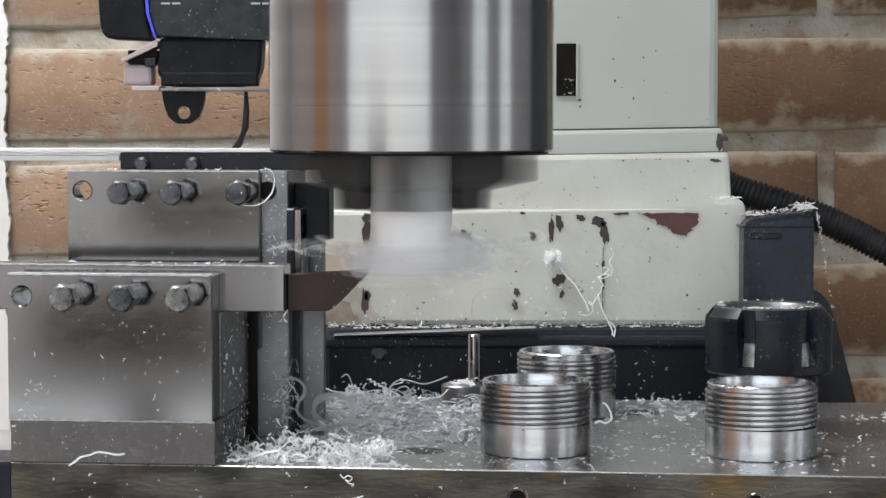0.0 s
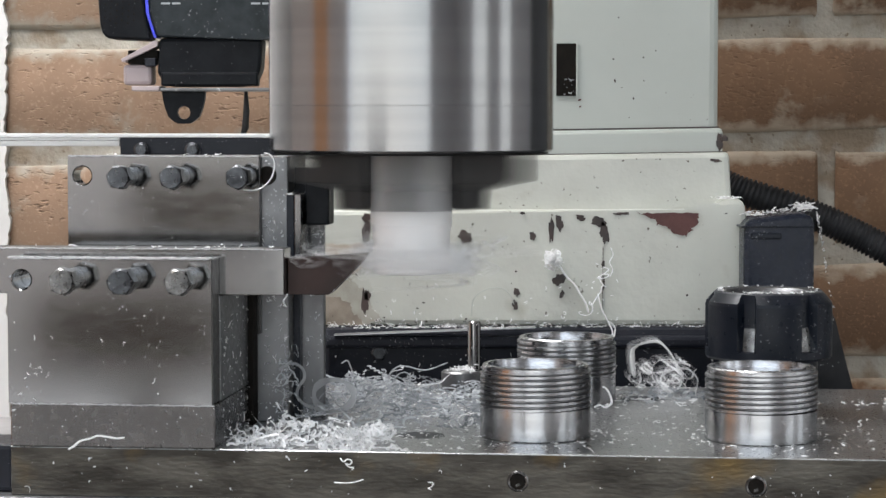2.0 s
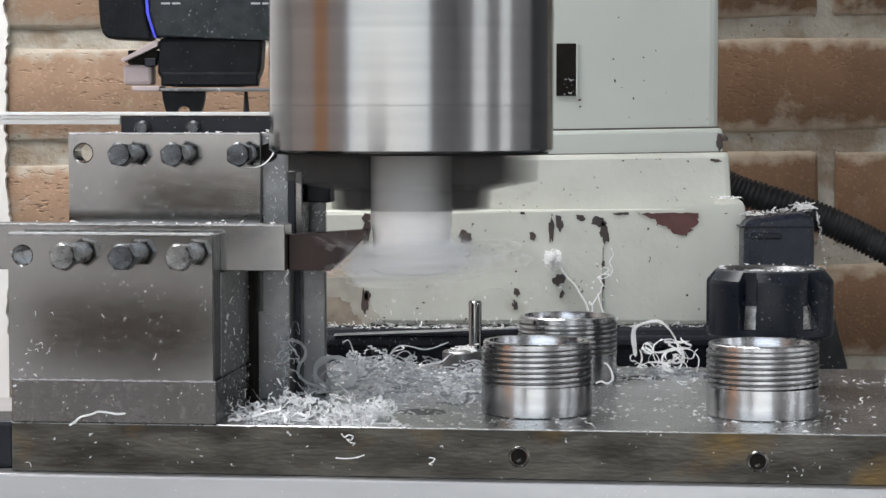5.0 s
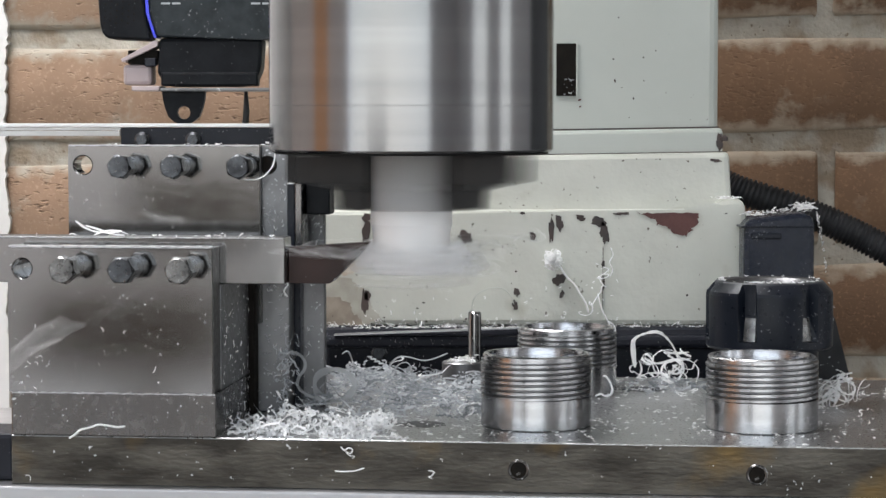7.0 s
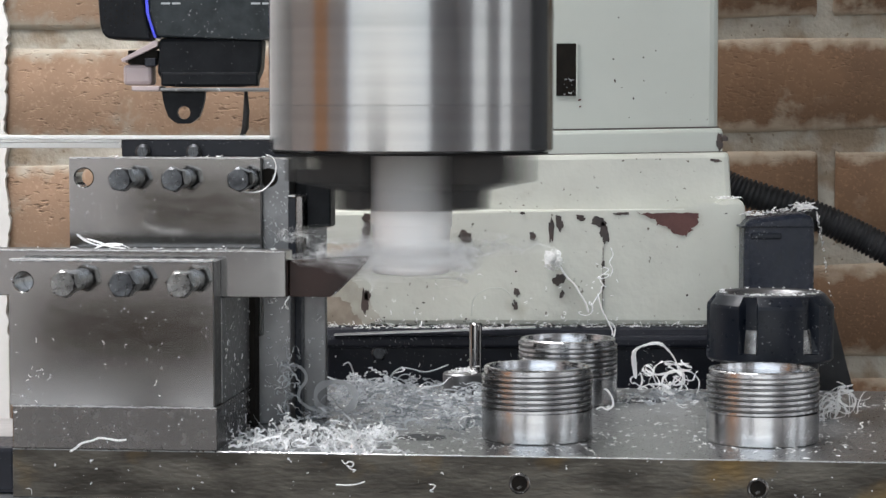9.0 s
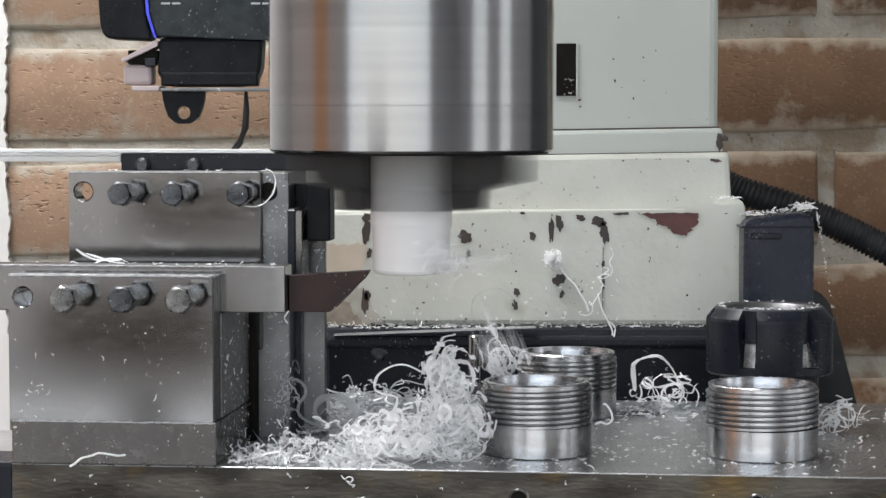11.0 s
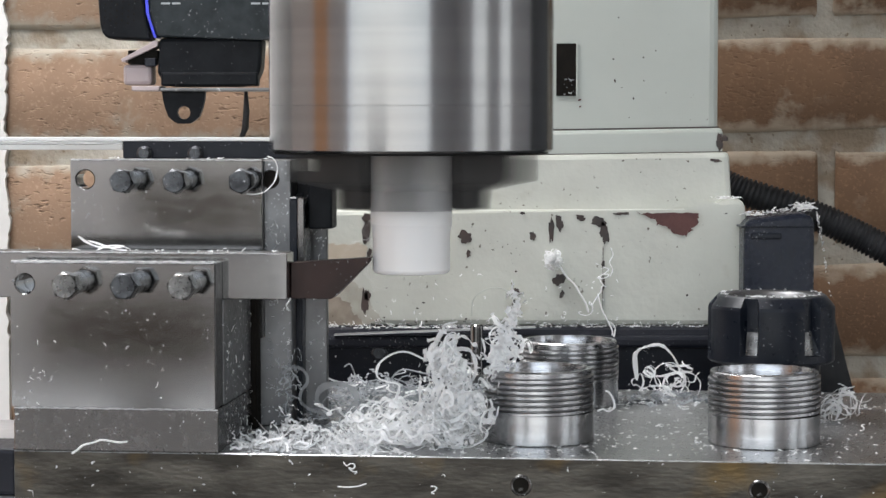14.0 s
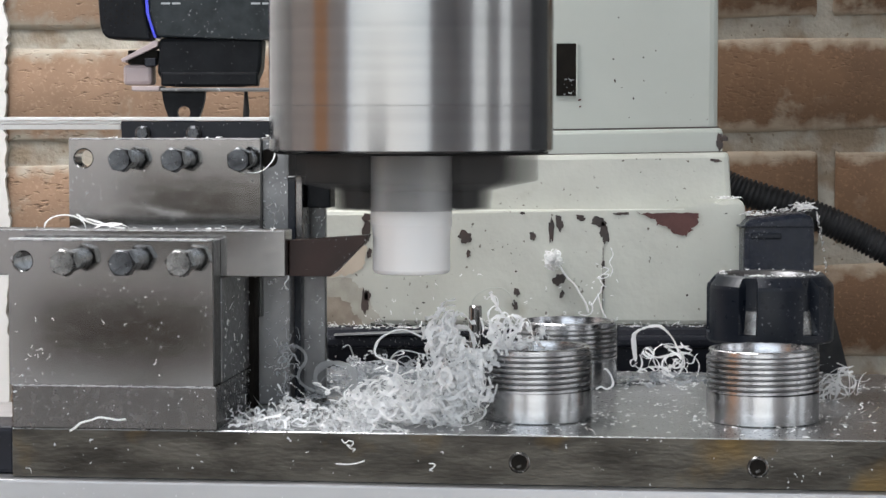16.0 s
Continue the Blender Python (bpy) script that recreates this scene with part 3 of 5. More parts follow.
front = thing("front_tool_block", on_table(), "ground steel tool block with three hex bolts clamping a cutting tool", "tool holder", "gang tool blocks")
part("block_base", boxed(TX0 + 0.3, -77.5, TY0 - 0.4, 38, 0, 18, bevel=0.5), base_steel, front)
bm = bmesh.new()
holed(bm, TX0 - 0.5, -79, 18.3, 78.6, TY0 - 0.2, TY0 + 13, -159.0, 69.6, 4.0)
part("clamp_plate", bm, ground_steel, front)
part("block_body", boxed(TX0 + 0.5, -77.7, TY0 + 13.2, 38, 18.2, 62.5, bevel=0.6), dusty_steel, front)
# strips of brighter steel give the edges their highlight lines
part("plate_glint", boxed(TX0 - 0.4, -79.2, TY0 - 0.5, TY0 + 4, 78.1, 79.2, bevel=0.3), bright_steel, front)
part("base_glint", boxed(TX0 + 0.4, -77.8, TY0 - 0.6, TY0 + 0.6, 17.5, 18.25, bevel=0.2), bright_steel, front)
part("back_jaw", boxed(TX0 + 1, -78, 12, 36, 62.7, 79, bevel=0.6), dusty_steel, front)
for k, x in enumerate((-136.4, -112.2, -88.6)):
    bolt(front, x, TY0 - 0.2, 70.4, (grey_bolt, bolt_steel, grey_bolt)[k], 21, (12, 30, 22)[k], 5.1, 4.4)
# thin skin, darkened because this face reflects little light
part("plate_end", boxed(-78.98, -78.4, TY0, TY0 + 13, 18.6, 78.3, bevel=0.1), shaded_steel, front, "end face of the clamp plate with shade in its colour")
rides(front)

tool = thing("cutting_tool", on_table(), "steel tool shank with a dark brown angled cutting blade", "cutting tool")
part("shank", boxed(-260, -51, TY0 + 13.4, -4, 62.8, 82, bevel=0.4), ground_steel, tool)
bm = bmesh.new()
prism(bm, [(-50.8, 62.6), (-33.6, 62.6), (-31.2, 64.4), (-18.6, 77.2), (-16.9, 80.1), (-50.8, 77.6)], -12, -4, 0.25)
# dark skin on the shank keeps its bright reflection out of the rear plate
part("top_face", boxed(-258, -51.6, TY0 + 14.9, -4.2, 82.0, 82.15), shaded_steel, tool, "top of the shank, darkened to hold back its bright reflection")
part("blade", bm, blade_steel, tool, "dark brown blade with an angled tip")
# highlight along the shank's front edge, made as a brighter strip
part("edge_glint", boxed(-259, -51.3, TY0 + 13.1, TY0 + 14.6, 81.5, 82.2, bevel=0.25), bright_steel, tool)
rides(tool)

rear = thing("rear_tool_block", on_table(), "taller ground steel tool block with three dark hex bolts", "tool holder", "gang tool blocks")
bm = bmesh.new()
holed(bm, -161, -74, 40, 119.5, 46, 58, -154.3, 110.6, 4.1)
part("clamp_plate", bm, ground_steel, rear)
part("block_body", boxed(-147.5, -61.3, 49.5, 96, 0, 119.3, bevel=0.6), dusty_steel, rear)
# black bar put in for the shade between block and rib
part("gap_shade_bar", boxed(-61.4, -58.5, 62, 70, 0, 104, bevel=0.3), black_steel, rear)
part("side_rib", boxed(-61.2, -48.6, 70.4, 75, 0, 98, bevel=0.6), dusty_steel, rear)
part("bracket_web", boxed(-61.2, -57.8, 44, 60, 64, 102.2, bevel=0.3), black_steel, rear)
part("bracket_flange", boxed(-57.7, -54.6, 44, 62, 64, 102.6, bevel=0.4), base_steel, rear, "thin steel bracket flange")
part("bracket_cap", boxed(-61.2, -57.9, 43.8, 58, 102.3, 103.2, bevel=0.25), bright_steel, rear)
for k, x in enumerate((-132.8, -109.2, -80.4)):
    bolt(rear, x, 46, 110.4, bolt_steel, (21, 21, 18)[k], (20, 10, 5)[k], 4.9, 4.0)
# dark disc on the face, coloured as the shade of a counterbore
bm = bmesh.new()
lathe(bm, [(4.2, 0), (4.2, 0.25), (3.6, 0.3)], n=28)
recess = part("bolt_recess", bm, shade_black, rear, "flat dark disc coloured as the shade in a counterbore")
recess.matrix_local = pose(-0.0708, 0.0494, 0.1108, 90)
# near-black filler stands for the shaded gap between the two blocks
part("gap_shade_strip", boxed(-79.5, -75.4, 38.4, 49, 0, 62.4, bevel=0.4), shade_black, rear)
part("plate_end", boxed(-73.98, -73.4, 46.2, 58, 40.3, 119.2, bevel=0.1), shaded_steel, rear, "end face of the clamp plate with shade in its colour")
rides(rear)
# brighter strip for the highlight on the rear plate's top
part("edge_glint", boxed(-160.8, -74.2, 45.7, 47.5, 119.0, 119.8, bevel=0.25), bright_steel, rear)
rear_tool = thing("boring_tool", on_table(), "black square tool shank clamped in the rear block", "cutting tool")
part("shank", boxed(-54.2, -43.3, 52, 66, 88.6, 114, bevel=0.8), cam_plastic, rear_tool)
part("shank_neck", boxed(-60.9, -54.4, 62.4, 70, 101, 114, bevel=0.5), cam_plastic, rear_tool)
rides(rear_tool)

guard = thing("guard_rail", on_table(), "clear acrylic guard strip on a black bar behind the tool block", "machine guard")
part("black_bar", boxed(-146.5, -40, 84, 94, 119.3, 127.2, bevel=0.5), black_paint, guard)
part("acrylic_strip", boxed(-300, -40, 82, 100, 127.4, 129.0, bevel=0.3), acrylic, guard, "clear acrylic strip")
part("acrylic_strip", boxed(-300, -147, 84, 98, 123.2, 125.6, bevel=0.3), acrylic, guard, "clear acrylic strip")
part("acrylic_strip", boxed(-300, -147, 85, 97, 125.8, 127.2, bevel=0.3), acrylic, guard, "clear acrylic strip")
for x in (-136, -112):
    knob = part("bar_screw", turned([(3.6, 0), (3.6, 2.2), (2.4, 3.0)], n=18), bolt_steel, guard)
    knob.matrix_local = pose(x * MM, 0.084, 0.1215, 90)
rides(guard)


# ---- threaded collars on the plate ----
def collar():
    ob = thing("threaded_collar", pose(0, 0, 0), "bright turned steel collar with a coarse outside thread", "pipe fitting", "threaded steel collars")
    part("sleeve", turned([(23.2, 0), (23.8, 0.5), (23.8, 12.9), (21.9, 13.6), (21.9, 13.9)], n=96, cap=False), sleeve_steel, ob)
    bm = bmesh.new()
    pitch, n, turns = 2.31, 96, 7
    prof = []
    for k in range(turns):
        for dr, dz in ((23.85, 0.0), (23.85, 1.15), (22.95, 1.5), (22.95, 1.85)):
            prof.append((dr, 12.4 + k * pitch + dz))
    rings = [[bm.verts.new((r * math.cos(2 * math.pi * k / n + 1.57), r * math.sin(2 * math.pi * k / n + 1.57), z + pitch * k / n)) for k in range(n + 1)] for r, z in prof]
    for a, b in zip(rings, rings[1:]):
        for k in range(n):
            f = bm.faces.new((a[k], a[k + 1], b[k + 1], b[k]))
            f.smooth = True
            # crests keep bright steel, grooves and flanks get the shade-coloured one
            f.material_index = 0 if abs(math.hypot(*a[k].co.xy) - math.hypot(*b[k].co.xy)) < 0.1 and math.hypot(*a[k].co.xy) > 23 else 1
    for ring in rings:
        for k in range(n):
            e = bm.edges.get((ring[k], ring[k + 1]))
            if e:
                e.smooth = False
    part("thread", bm, (bright_steel, groove_shade_steel), ob)
    part("rim", turned([(22.9, 27.0), (22.9, 30.7), (22.4, 31.25), (20.7, 31.25)], n=96, cap=False), bright_steel, ob)
    part("bore", turned([(20, 0.2), (19.8, 28.5), (20.6, 31.2), (21.6, 31.1), (21.4, 28.0), (21.4, 12)], n=96, cap=False), bore_steel, ob)
    return ob


first = collar()
first.matrix_basis = on_table(147.4, 21.5, 0, 20)
rides(first)
rides(copy_thing(first, on_table(51.2, 20, 0, 75)))
rides(copy_thing(first, on_table(58.2, 141, 0, 140)))

# collet chuck standing on its shank
nut = thing("collet_chuck", on_table(153.3, 103), "black oxide collet chuck nut with spanner slots", "collet chuck")
part("chuck_body", turned([(22, 0), (22.5, 1), (22.5, 26), (24, 27)], n=64), black_steel, nut)
bm = bmesh.new()
N = 120
levels = [(20, 56.6), (24.2, 57.3), (25, 56.6), (28.6, 52.5), (29, 51), (29, 44), (29, 41.5), (29, 31), (29, 30.6), (29, 27.5), (28, 26.3), (22, 26.3)]
rows_ = []
for r, z in levels:
    ring = []
    for k in range(N):
        t = (360 * k / N) % 60
        depth = 4.2 if abs(t - 30) < 6.5 and 30.8 < z < 56 else 0
        if depth and z < 40:
            depth = 2.6
        rr = min(r, 29 - depth) if depth else r
        ring.append(bm.verts.new((rr * math.cos(radians(360 * k / N)), rr * math.sin(radians(360 * k / N)), z)))
    rows_.append(ring)
for i, (a, b) in enumerate(zip(rows_, rows_[1:])):
    for k in range(N):
        f = bm.faces.new((a[k], a[(k + 1) % N], b[(k + 1) % N], b[k]))
        f.smooth = False
        t = (360 * (k + 0.5) / N) % 60
        # lower slot faces take a lighter steel for the light they reflect
        f.material_index = 1 if abs(t - 30) < 5.6 and i == 6 else 2 if i < 2 else 0
nut_ring = part("clamp_nut", bm, (black_steel, grey_bolt, dusty_black), nut)
nut_ring.matrix_local = pose(0, 0, 0, 0, 0, -22)
part("nut_bore", turned([(20, 56.8), (18.5, 55), (15, 46), (5, 45)], n=48, cap=False), dusty_steel, nut)
rides(nut)

# stud and washer at the back of the plate
stud = thing("clamp_stud", on_table(10.6, 172), "short steel stud in a dusty round clamp washer", "clamp")
part("washer", turned([(9.8, 0), (10.4, 1), (10.4, 9.6), (9.6, 10.4)], -6, 0, 0, 40), dusty_steel, stud)
part("stud", turned([(3.3, 10), (3.3, 34.5), (2.7, 35.3)], 0, 0, 0, 24), ground_steel, stud)
rides(stud)

# ---- chuck and workpiece (spin) ----
chuck = thing("lathe_chuck", pose(0, 0, 0), "polished steel three-jaw chuck spinning over the table", "lathe chuck")
part("chuck_body", turned([(46, 116.9), (58.8, 116.9), (59.7, 117.8), (59.7, 135.7), (59.66, 135.8), (59.66, 136.0), (59.7, 136.1), (59.7, 260)], n=128), chuck_steel, chuck)
part("face_plate", turned([(20, 115.9), (57.3, 115.9), (57.8, 116.5)], n=96), jaw_steel, chuck)
for k in range(3):
    bm = bmesh.new()
    prism(bm, [(17.3, 92.6), (31, 92.6), (31, 101), (52, 104.5), (52, 115.8), (17.3, 115.8)], -13.5, 13.5, 0.5)
    jaw = part("jaw", bm, jaw_steel, chuck, "dark stepped chuck jaw")
    jaw.matrix_local = pose(0, 0, 0, 0, 0, 120 * k + 20)
for k in range(3):
    key = part("key_socket", turned([(5.5, 59.2), (5.5, 59.9), (4.6, 59.95)], n=24), jaw_steel, chuck)
    key.matrix_local = Matrix.Rotation(radians(120 * k + 80), 4, "Z") @ pose(0, 0, 0.172, 0, 90, 0)
part("spindle_nose", turned([(20, 260.5), (20, 330), (32, 335), (32, 600)], n=48), ground_steel, chuck)
part("spindle_head", boxed(-50, 50, -50, 261, 600.5, 740, bevel=14, segments=3), cream_paint, mill)
work = thing("workpiece", pose(0, 0, 0), "white plastic rod turned down at its lower end", "workpiece")
part("rod", turned([(17.2, 66.2 + 20), (17.2, 130)], n=64), white_plastic, work)
part("turned_end", turned([(14.2, 65.4), (15.7, 65.9), (16.4, 67.2), (16.3, 69), (16.2, 80.0), (16.6, 84.0), (17.2, 86.2)], n=64), white_plastic, work)

# ---- things behind the machine ----
housing = thing("black_housing", pose(0, 0, 0), "black plastic cover box dusted with white swarf", "cover")
bm = bmesh.new()
prism(bm, [(170.4, -60), (207.6, -60), (207.4, 76), (205.5, 80), (200, 80.8), (173.5, 77.6), (170.6, 74.5)], 226, 262, 2.5)
part("cover", bm, cover_plastic, housing)
part("strap", boxed(174, 190, 225, 230, 67, 70.5, bevel=1), black_steel, housing)
part("lid_seam", boxed(169, 206.8, 225.4, 262, 73, 74, bevel=0.3), black_steel, housing)
lever = thing("way_cover", pose(0, 0, 0), "black rubber way cover sloping down behind the table", "cover")
bm = bmesh.new()
prism(bm, [(196, -70), (252, -70), (233.5, -22), (225, 22), (221, 33), (214, 38), (196, 38)], 264, 300, 3)
part("cover", bm, rubber, lever)
hose = thing("corrugated_hose", pose(0, 0, 0), "black corrugated conduit running past the brick wall", "conduit")
bm = bmesh.new()
path = [(120, 350, 112), (160, 345, 98), (185, 338, 88), (215, 330, 78.5), (240, 330, 68), (265, 330, 55.5), (300, 330, 36), (360, 330, 0)]
dense = []
for i in range(len(path) - 1):
    p0, p1, p2, p3 = (Vector(path[max(0, min(len(path) - 1, i + k))]) for k in (-1, 0, 1, 2))
    for k in range(42):
        t = k / 42
        dense.append(0.5 * (2 * p1 + (p2 - p0) * t + (2 * p0 - 5 * p1 + 4 * p2 - p3) * t * t + (3 * p1 - p0 - 3 * p2 + p3) * t ** 3))
rings = []
for i, p in enumerate(dense):
    d = (dense[min(i + 1, len(dense) - 1)] - dense[max(i - 1, 0)]).normalized()
    s = d.cross(Vector((0, 1, 0))).normalized()
    u = s.cross(d)
    r = 8.6 if (i // 2) % 2 else 7.3
    rings.append([bm.verts.new(p + r * (math.cos(k * math.pi / 10) * s + math.sin(k * math.pi / 10) * u)) for k in range(20)])
for a, b in zip(rings, rings[1:]):
    for k in range(20):
        bm.faces.new((a[k], a[(k + 1) % 20], b[(k + 1) % 20], b[k])).smooth = True
part("conduit", bm, rubber, hose)

# webcam on its folding clip
webcam = thing("webcam", pose(0.0009, 0, -0.0013), "black webcam with a thin blue trim on a folding clip", "webcam")
bm = bmesh.new()
prism(bm, [(-176, 205), (-174.5, 182), (-173, 177), (-170, 174.6), (-147, 173.6), (-152, 205)], 284, 310, 1.5)
part("end_cap", bm, cam_plastic, webcam, "perforated black end cap")
# raised dark dots carry the shade of the small holes
dot = finish("perforation", turned([(0.55, 0), (0.3, 0.12)], n=8), shade_black)
cap_end = bpy.data.objects["end_cap"]
for i in range(6):
    for j in range(5):
        hole = new("perforation", dot)
        hole.parent = cap_end
        hole.matrix_local = pose((-172 + 3.2 * i + 0.25 * j) * MM, 0.28395, (183 + 3.4 * j + 1.6 * (i % 2)) * MM, 90)
bm = bmesh.new()
prism(bm, [(-150.5, 206), (-149.2, 188), (-145, 175), (-143.6, 175), (-147.6, 188), (-148.8, 206)], 283.2, 309, 0.2)
part("trim_ring", bm, blue_ring, webcam, "thin blue ring")
bm = bmesh.new()
prism(bm, [(-148.6, 206), (-147.2, 188), (-143.4, 175.6), (-86, 174), (-60, 176), (-60, 206)], 283.6, 312, 1.2)
part("camera_body", bm, cam_face, webcam)
for x, w in ((-141, 5), (-135, 4.5), (-92, 5), (-86, 5)):
    part("print_mark", boxed(x, x + w, 283.2, 284, 193.2, 194.2), print_grey, webcam)
bm = bmesh.new()
prism(bm, [(-142.5, 175), (-86, 175), (-87, 158), (-91, 150), (-98, 148.6), (-138, 148.6), (-144, 156), (-142.8, 164)], 286, 312, 2)
part("clip_block", bm, cam_plastic, webcam)
bm = bmesh.new()
prism(bm, [(-163.5, 163.5), (-145, 173.5), (-143, 173.5), (-143.5, 170.5), (-162.5, 161.8)], 285, 309, 0.3)
part("clip_flap", bm, pale_plastic, webcam, "pale worn plastic flap")
part("clip_pad", boxed(-162.8, -147, 290, 309, 149.5, 160.8, bevel=2), pale_plastic, webcam, "pale plastic pad")
part("clip_arm", boxed(-160, -143.4, 289, 306, 160.9, 168.5, bevel=0.6), shade_black, webcam)
part("clip_catch", boxed(-150.6, -144.4, 285.6, 292, 159.6, 164.2, bevel=0.6), black_paint, webcam)
part("clip_skirt", boxed(-141.6, -88.6, 284.8, 300, 148.9, 156.5, bevel=1.2), cam_plastic, webcam)
part("clip_foot", boxed(-142, -60, 284, 312, 146.0, 148.0, bevel=0.5), dusty_steel, webcam, "thin grey foot plate")
part("foot_end", boxed(-157.5, -142.2, 283.8, 312, 146.2, 149.0, bevel=0.6), pale_plastic, webcam, "pale worn end of the foot plate")
bm = bmesh.new()
ang = [2 * math.pi * k / 24 for k in range(24)]
hc, hr = (-129.8, 134.4), 3.6
tabs = []
corners = [(12, 146.4), (11, 139), (8.5, 132), (4, 128.4), (-4, 128.4), (-8.5, 132), (-11, 139), (-12, 146.4)]
for t in ang:
    c, z_ = math.cos(t), math.sin(t)
    best = 1e9
    for (ax, az), (bx, bz) in zip(corners, corners[1:] + corners[:1]):
        ax_, az_, ex, ez = ax, az - hc[1], bx - ax, bz - az
        det = c * -ez + ex * z_
        if abs(det) > 1e-9:
            d_, u_ = (ax_ * -ez + ex * az_) / det, (c * az_ - z_ * ax_) / det
            if d_ > 0 and -1e-6 <= u_ <= 1 + 1e-6:
                best = min(best, d_)
    tabs.append((hc[0] + best * c, hc[1] + best * z_))
lo = [[bm.verts.new((x, y, z)) for x, z in tabs] for y in (290, 296)]
li = [[bm.verts.new((hc[0] + hr * math.cos(t), y, hc[1] + hr * math.sin(t))) for t in ang] for y in (290, 296)]
for k in range(24):
    j = (k + 1) % 24
    bm.faces.new((lo[0][k], lo[0][j], li[0][j], li[0][k]))
    bm.faces.new((lo[1][k], lo[1][j], li[1][j], li[1][k]))
    bm.faces.new((lo[0][k], lo[0][j], lo[1][j], lo[1][k]))
    bm.faces.new((li[0][k], li[0][j], li[1][j], li[1][k]))
part("tripod_tab", bm, cam_plastic, webcam, "black tab with a round hole")
bm = bmesh.new()
tube(bm, [(-96.5, 300, 147), (-96.3, 300, 135), (-97, 300, 126), (-100, 300, 118), (-108, 300, 108), (-112, 302, 80), (-112, 310, 0)], 1.9, 10)
part("cable", bm, rubber, webcam)


# ---- swarf ----
def curl(rnd, length, turn, wander=0.5, step=1.0, flat=False, crimps=(0.0, 0.25, 0.6, 1.0)):
    """A curling path: constant turning that drifts, often with a fine crinkle on top."""
    step = 0.6
    p, d = Vector((0, 0, 0)), Vector((rnd.gauss(0, 1), rnd.gauss(0, 1), rnd.gauss(0, 0.25 if flat else 0.7))).normalized()
    axis = Vector((rnd.gauss(0, 0.4 if flat else 1), rnd.gauss(0, 0.4 if flat else 1), rnd.gauss(0, 1))).normalized()
    pts = []
    rate = turn * rnd.uniform(0.6, 1.5) * rnd.choice((-1, 1))
    crimp, beat = rnd.choice(crimps), rnd.uniform(1.3, 2.4)
    for k in range(max(4, int(length / step))):
        side = d.cross(axis)
        lift_ = side.cross(d)
        pts.append(p + crimp * (math.cos(beat * k * step) * side + math.sin(beat * k * step) * lift_))
        d.rotate(Matrix.Rotation(rate * step, 3, axis))
        axis = (axis + wander * 0.09 * Vector((rnd.gauss(0, 1), rnd.gauss(0, 1), rnd.gauss(0, 1)))).normalized()
        rate += rnd.gauss(0, 0.015) * turn * 3
        p = p + d * step + axis * 0.12 * step
    return pts


def heap(rnd, bm, count, place, height, length=(14, 40), turn=0.35, r=(0.28, 0.5), squash=0.5):
    """Strands heaped over a patch: place() gives x, y; height(x, y) the heap's top."""
    for k in range(count):
        x, y = place()
        top = height(x, y)
        pts = curl(rnd, rnd.uniform(*length), turn * rnd.choice((0.5, 1, 1, 1.7)), 0.8, 1.0, True)
        mid = sum(pts, Vector()) / len(pts)
        z0 = rnd.uniform(0, 1) ** 0.8 * top
        rr = rnd.uniform(*r)
        out = []
        for q in pts:
            w = q - mid
            out.append(Vector((x + w.x, y + w.y, max(rr * 0.8, z0 + w.z * squash))))
        ribbon(bm, out, rr, Vector((rnd.gauss(0, 1), rnd.gauss(0, 1), rnd.gauss(0, 0.6))))


rnd = random.Random(5)
bm = bmesh.new()
heap(rnd, bm, 88, lambda: (rnd.uniform(-74, -8) + rnd.gauss(0, 3), -30 + abs(rnd.gauss(0, 16))), lambda x, y: 8 * max(0.15, 1 - abs(x + 45) / 45), (12, 42), 0.36, (0.32, 0.62), 0.95)
rides(solo("swarf_heap", bm, dull_swarf, on_table(), "loose heap of curly white plastic shavings beside the tool block", "swarf", "swarf", "stuff"))
bm = bmesh.new()
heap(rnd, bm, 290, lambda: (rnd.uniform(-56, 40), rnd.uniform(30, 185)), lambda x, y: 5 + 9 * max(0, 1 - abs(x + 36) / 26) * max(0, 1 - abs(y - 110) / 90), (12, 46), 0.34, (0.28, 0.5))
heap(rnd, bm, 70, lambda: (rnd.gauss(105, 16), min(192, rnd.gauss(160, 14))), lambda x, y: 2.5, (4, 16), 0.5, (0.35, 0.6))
# the mat's shade comes from this darker swarf colour
rides(solo("swarf_mat", bm, shaded_thin_swarf, on_table(), "mat of tangled white plastic shavings on the fixture plate", "swarf", "swarf", "stuff"))
bm = bmesh.new()
for k in range(1300):
    x, y = rnd.uniform(-60, 300), rnd.uniform(-31, 196)
    if k % 3 == 0:
        x = rnd.gauss(20, 40)
    elif k % 3 == 1:
        cx_, cy_ = ((147, 21), (51, 20), (58, 141), (105, 170), (190, 110))[k % 5]
        a_, r_ = rnd.uniform(0, 6.28), 25 + abs(rnd.gauss(0, 9))
        x, y = cx_ + r_ * math.cos(a_), max(-31, min(196, cy_ + r_ * math.sin(a_)))
    pts = curl(rnd, rnd.uniform(0.8, 4 if k % 7 else 12), 0.6, 0.8, 0.8, True)
    ribbon(bm, [Vector((x, y, 0.25)) + Vector((q.x, q.y, abs(q.z) * 0.5)) for q in pts], rnd.uniform(0.12, 0.36), Vector((rnd.gauss(0, 0.7), rnd.gauss(-0.5, 0.7), 1)))
rides(solo("swarf_crumbs", bm, white_swarf, on_table(), "scattered crumbs of white plastic swarf on the plate", "swarf", "swarf", "stuff"))


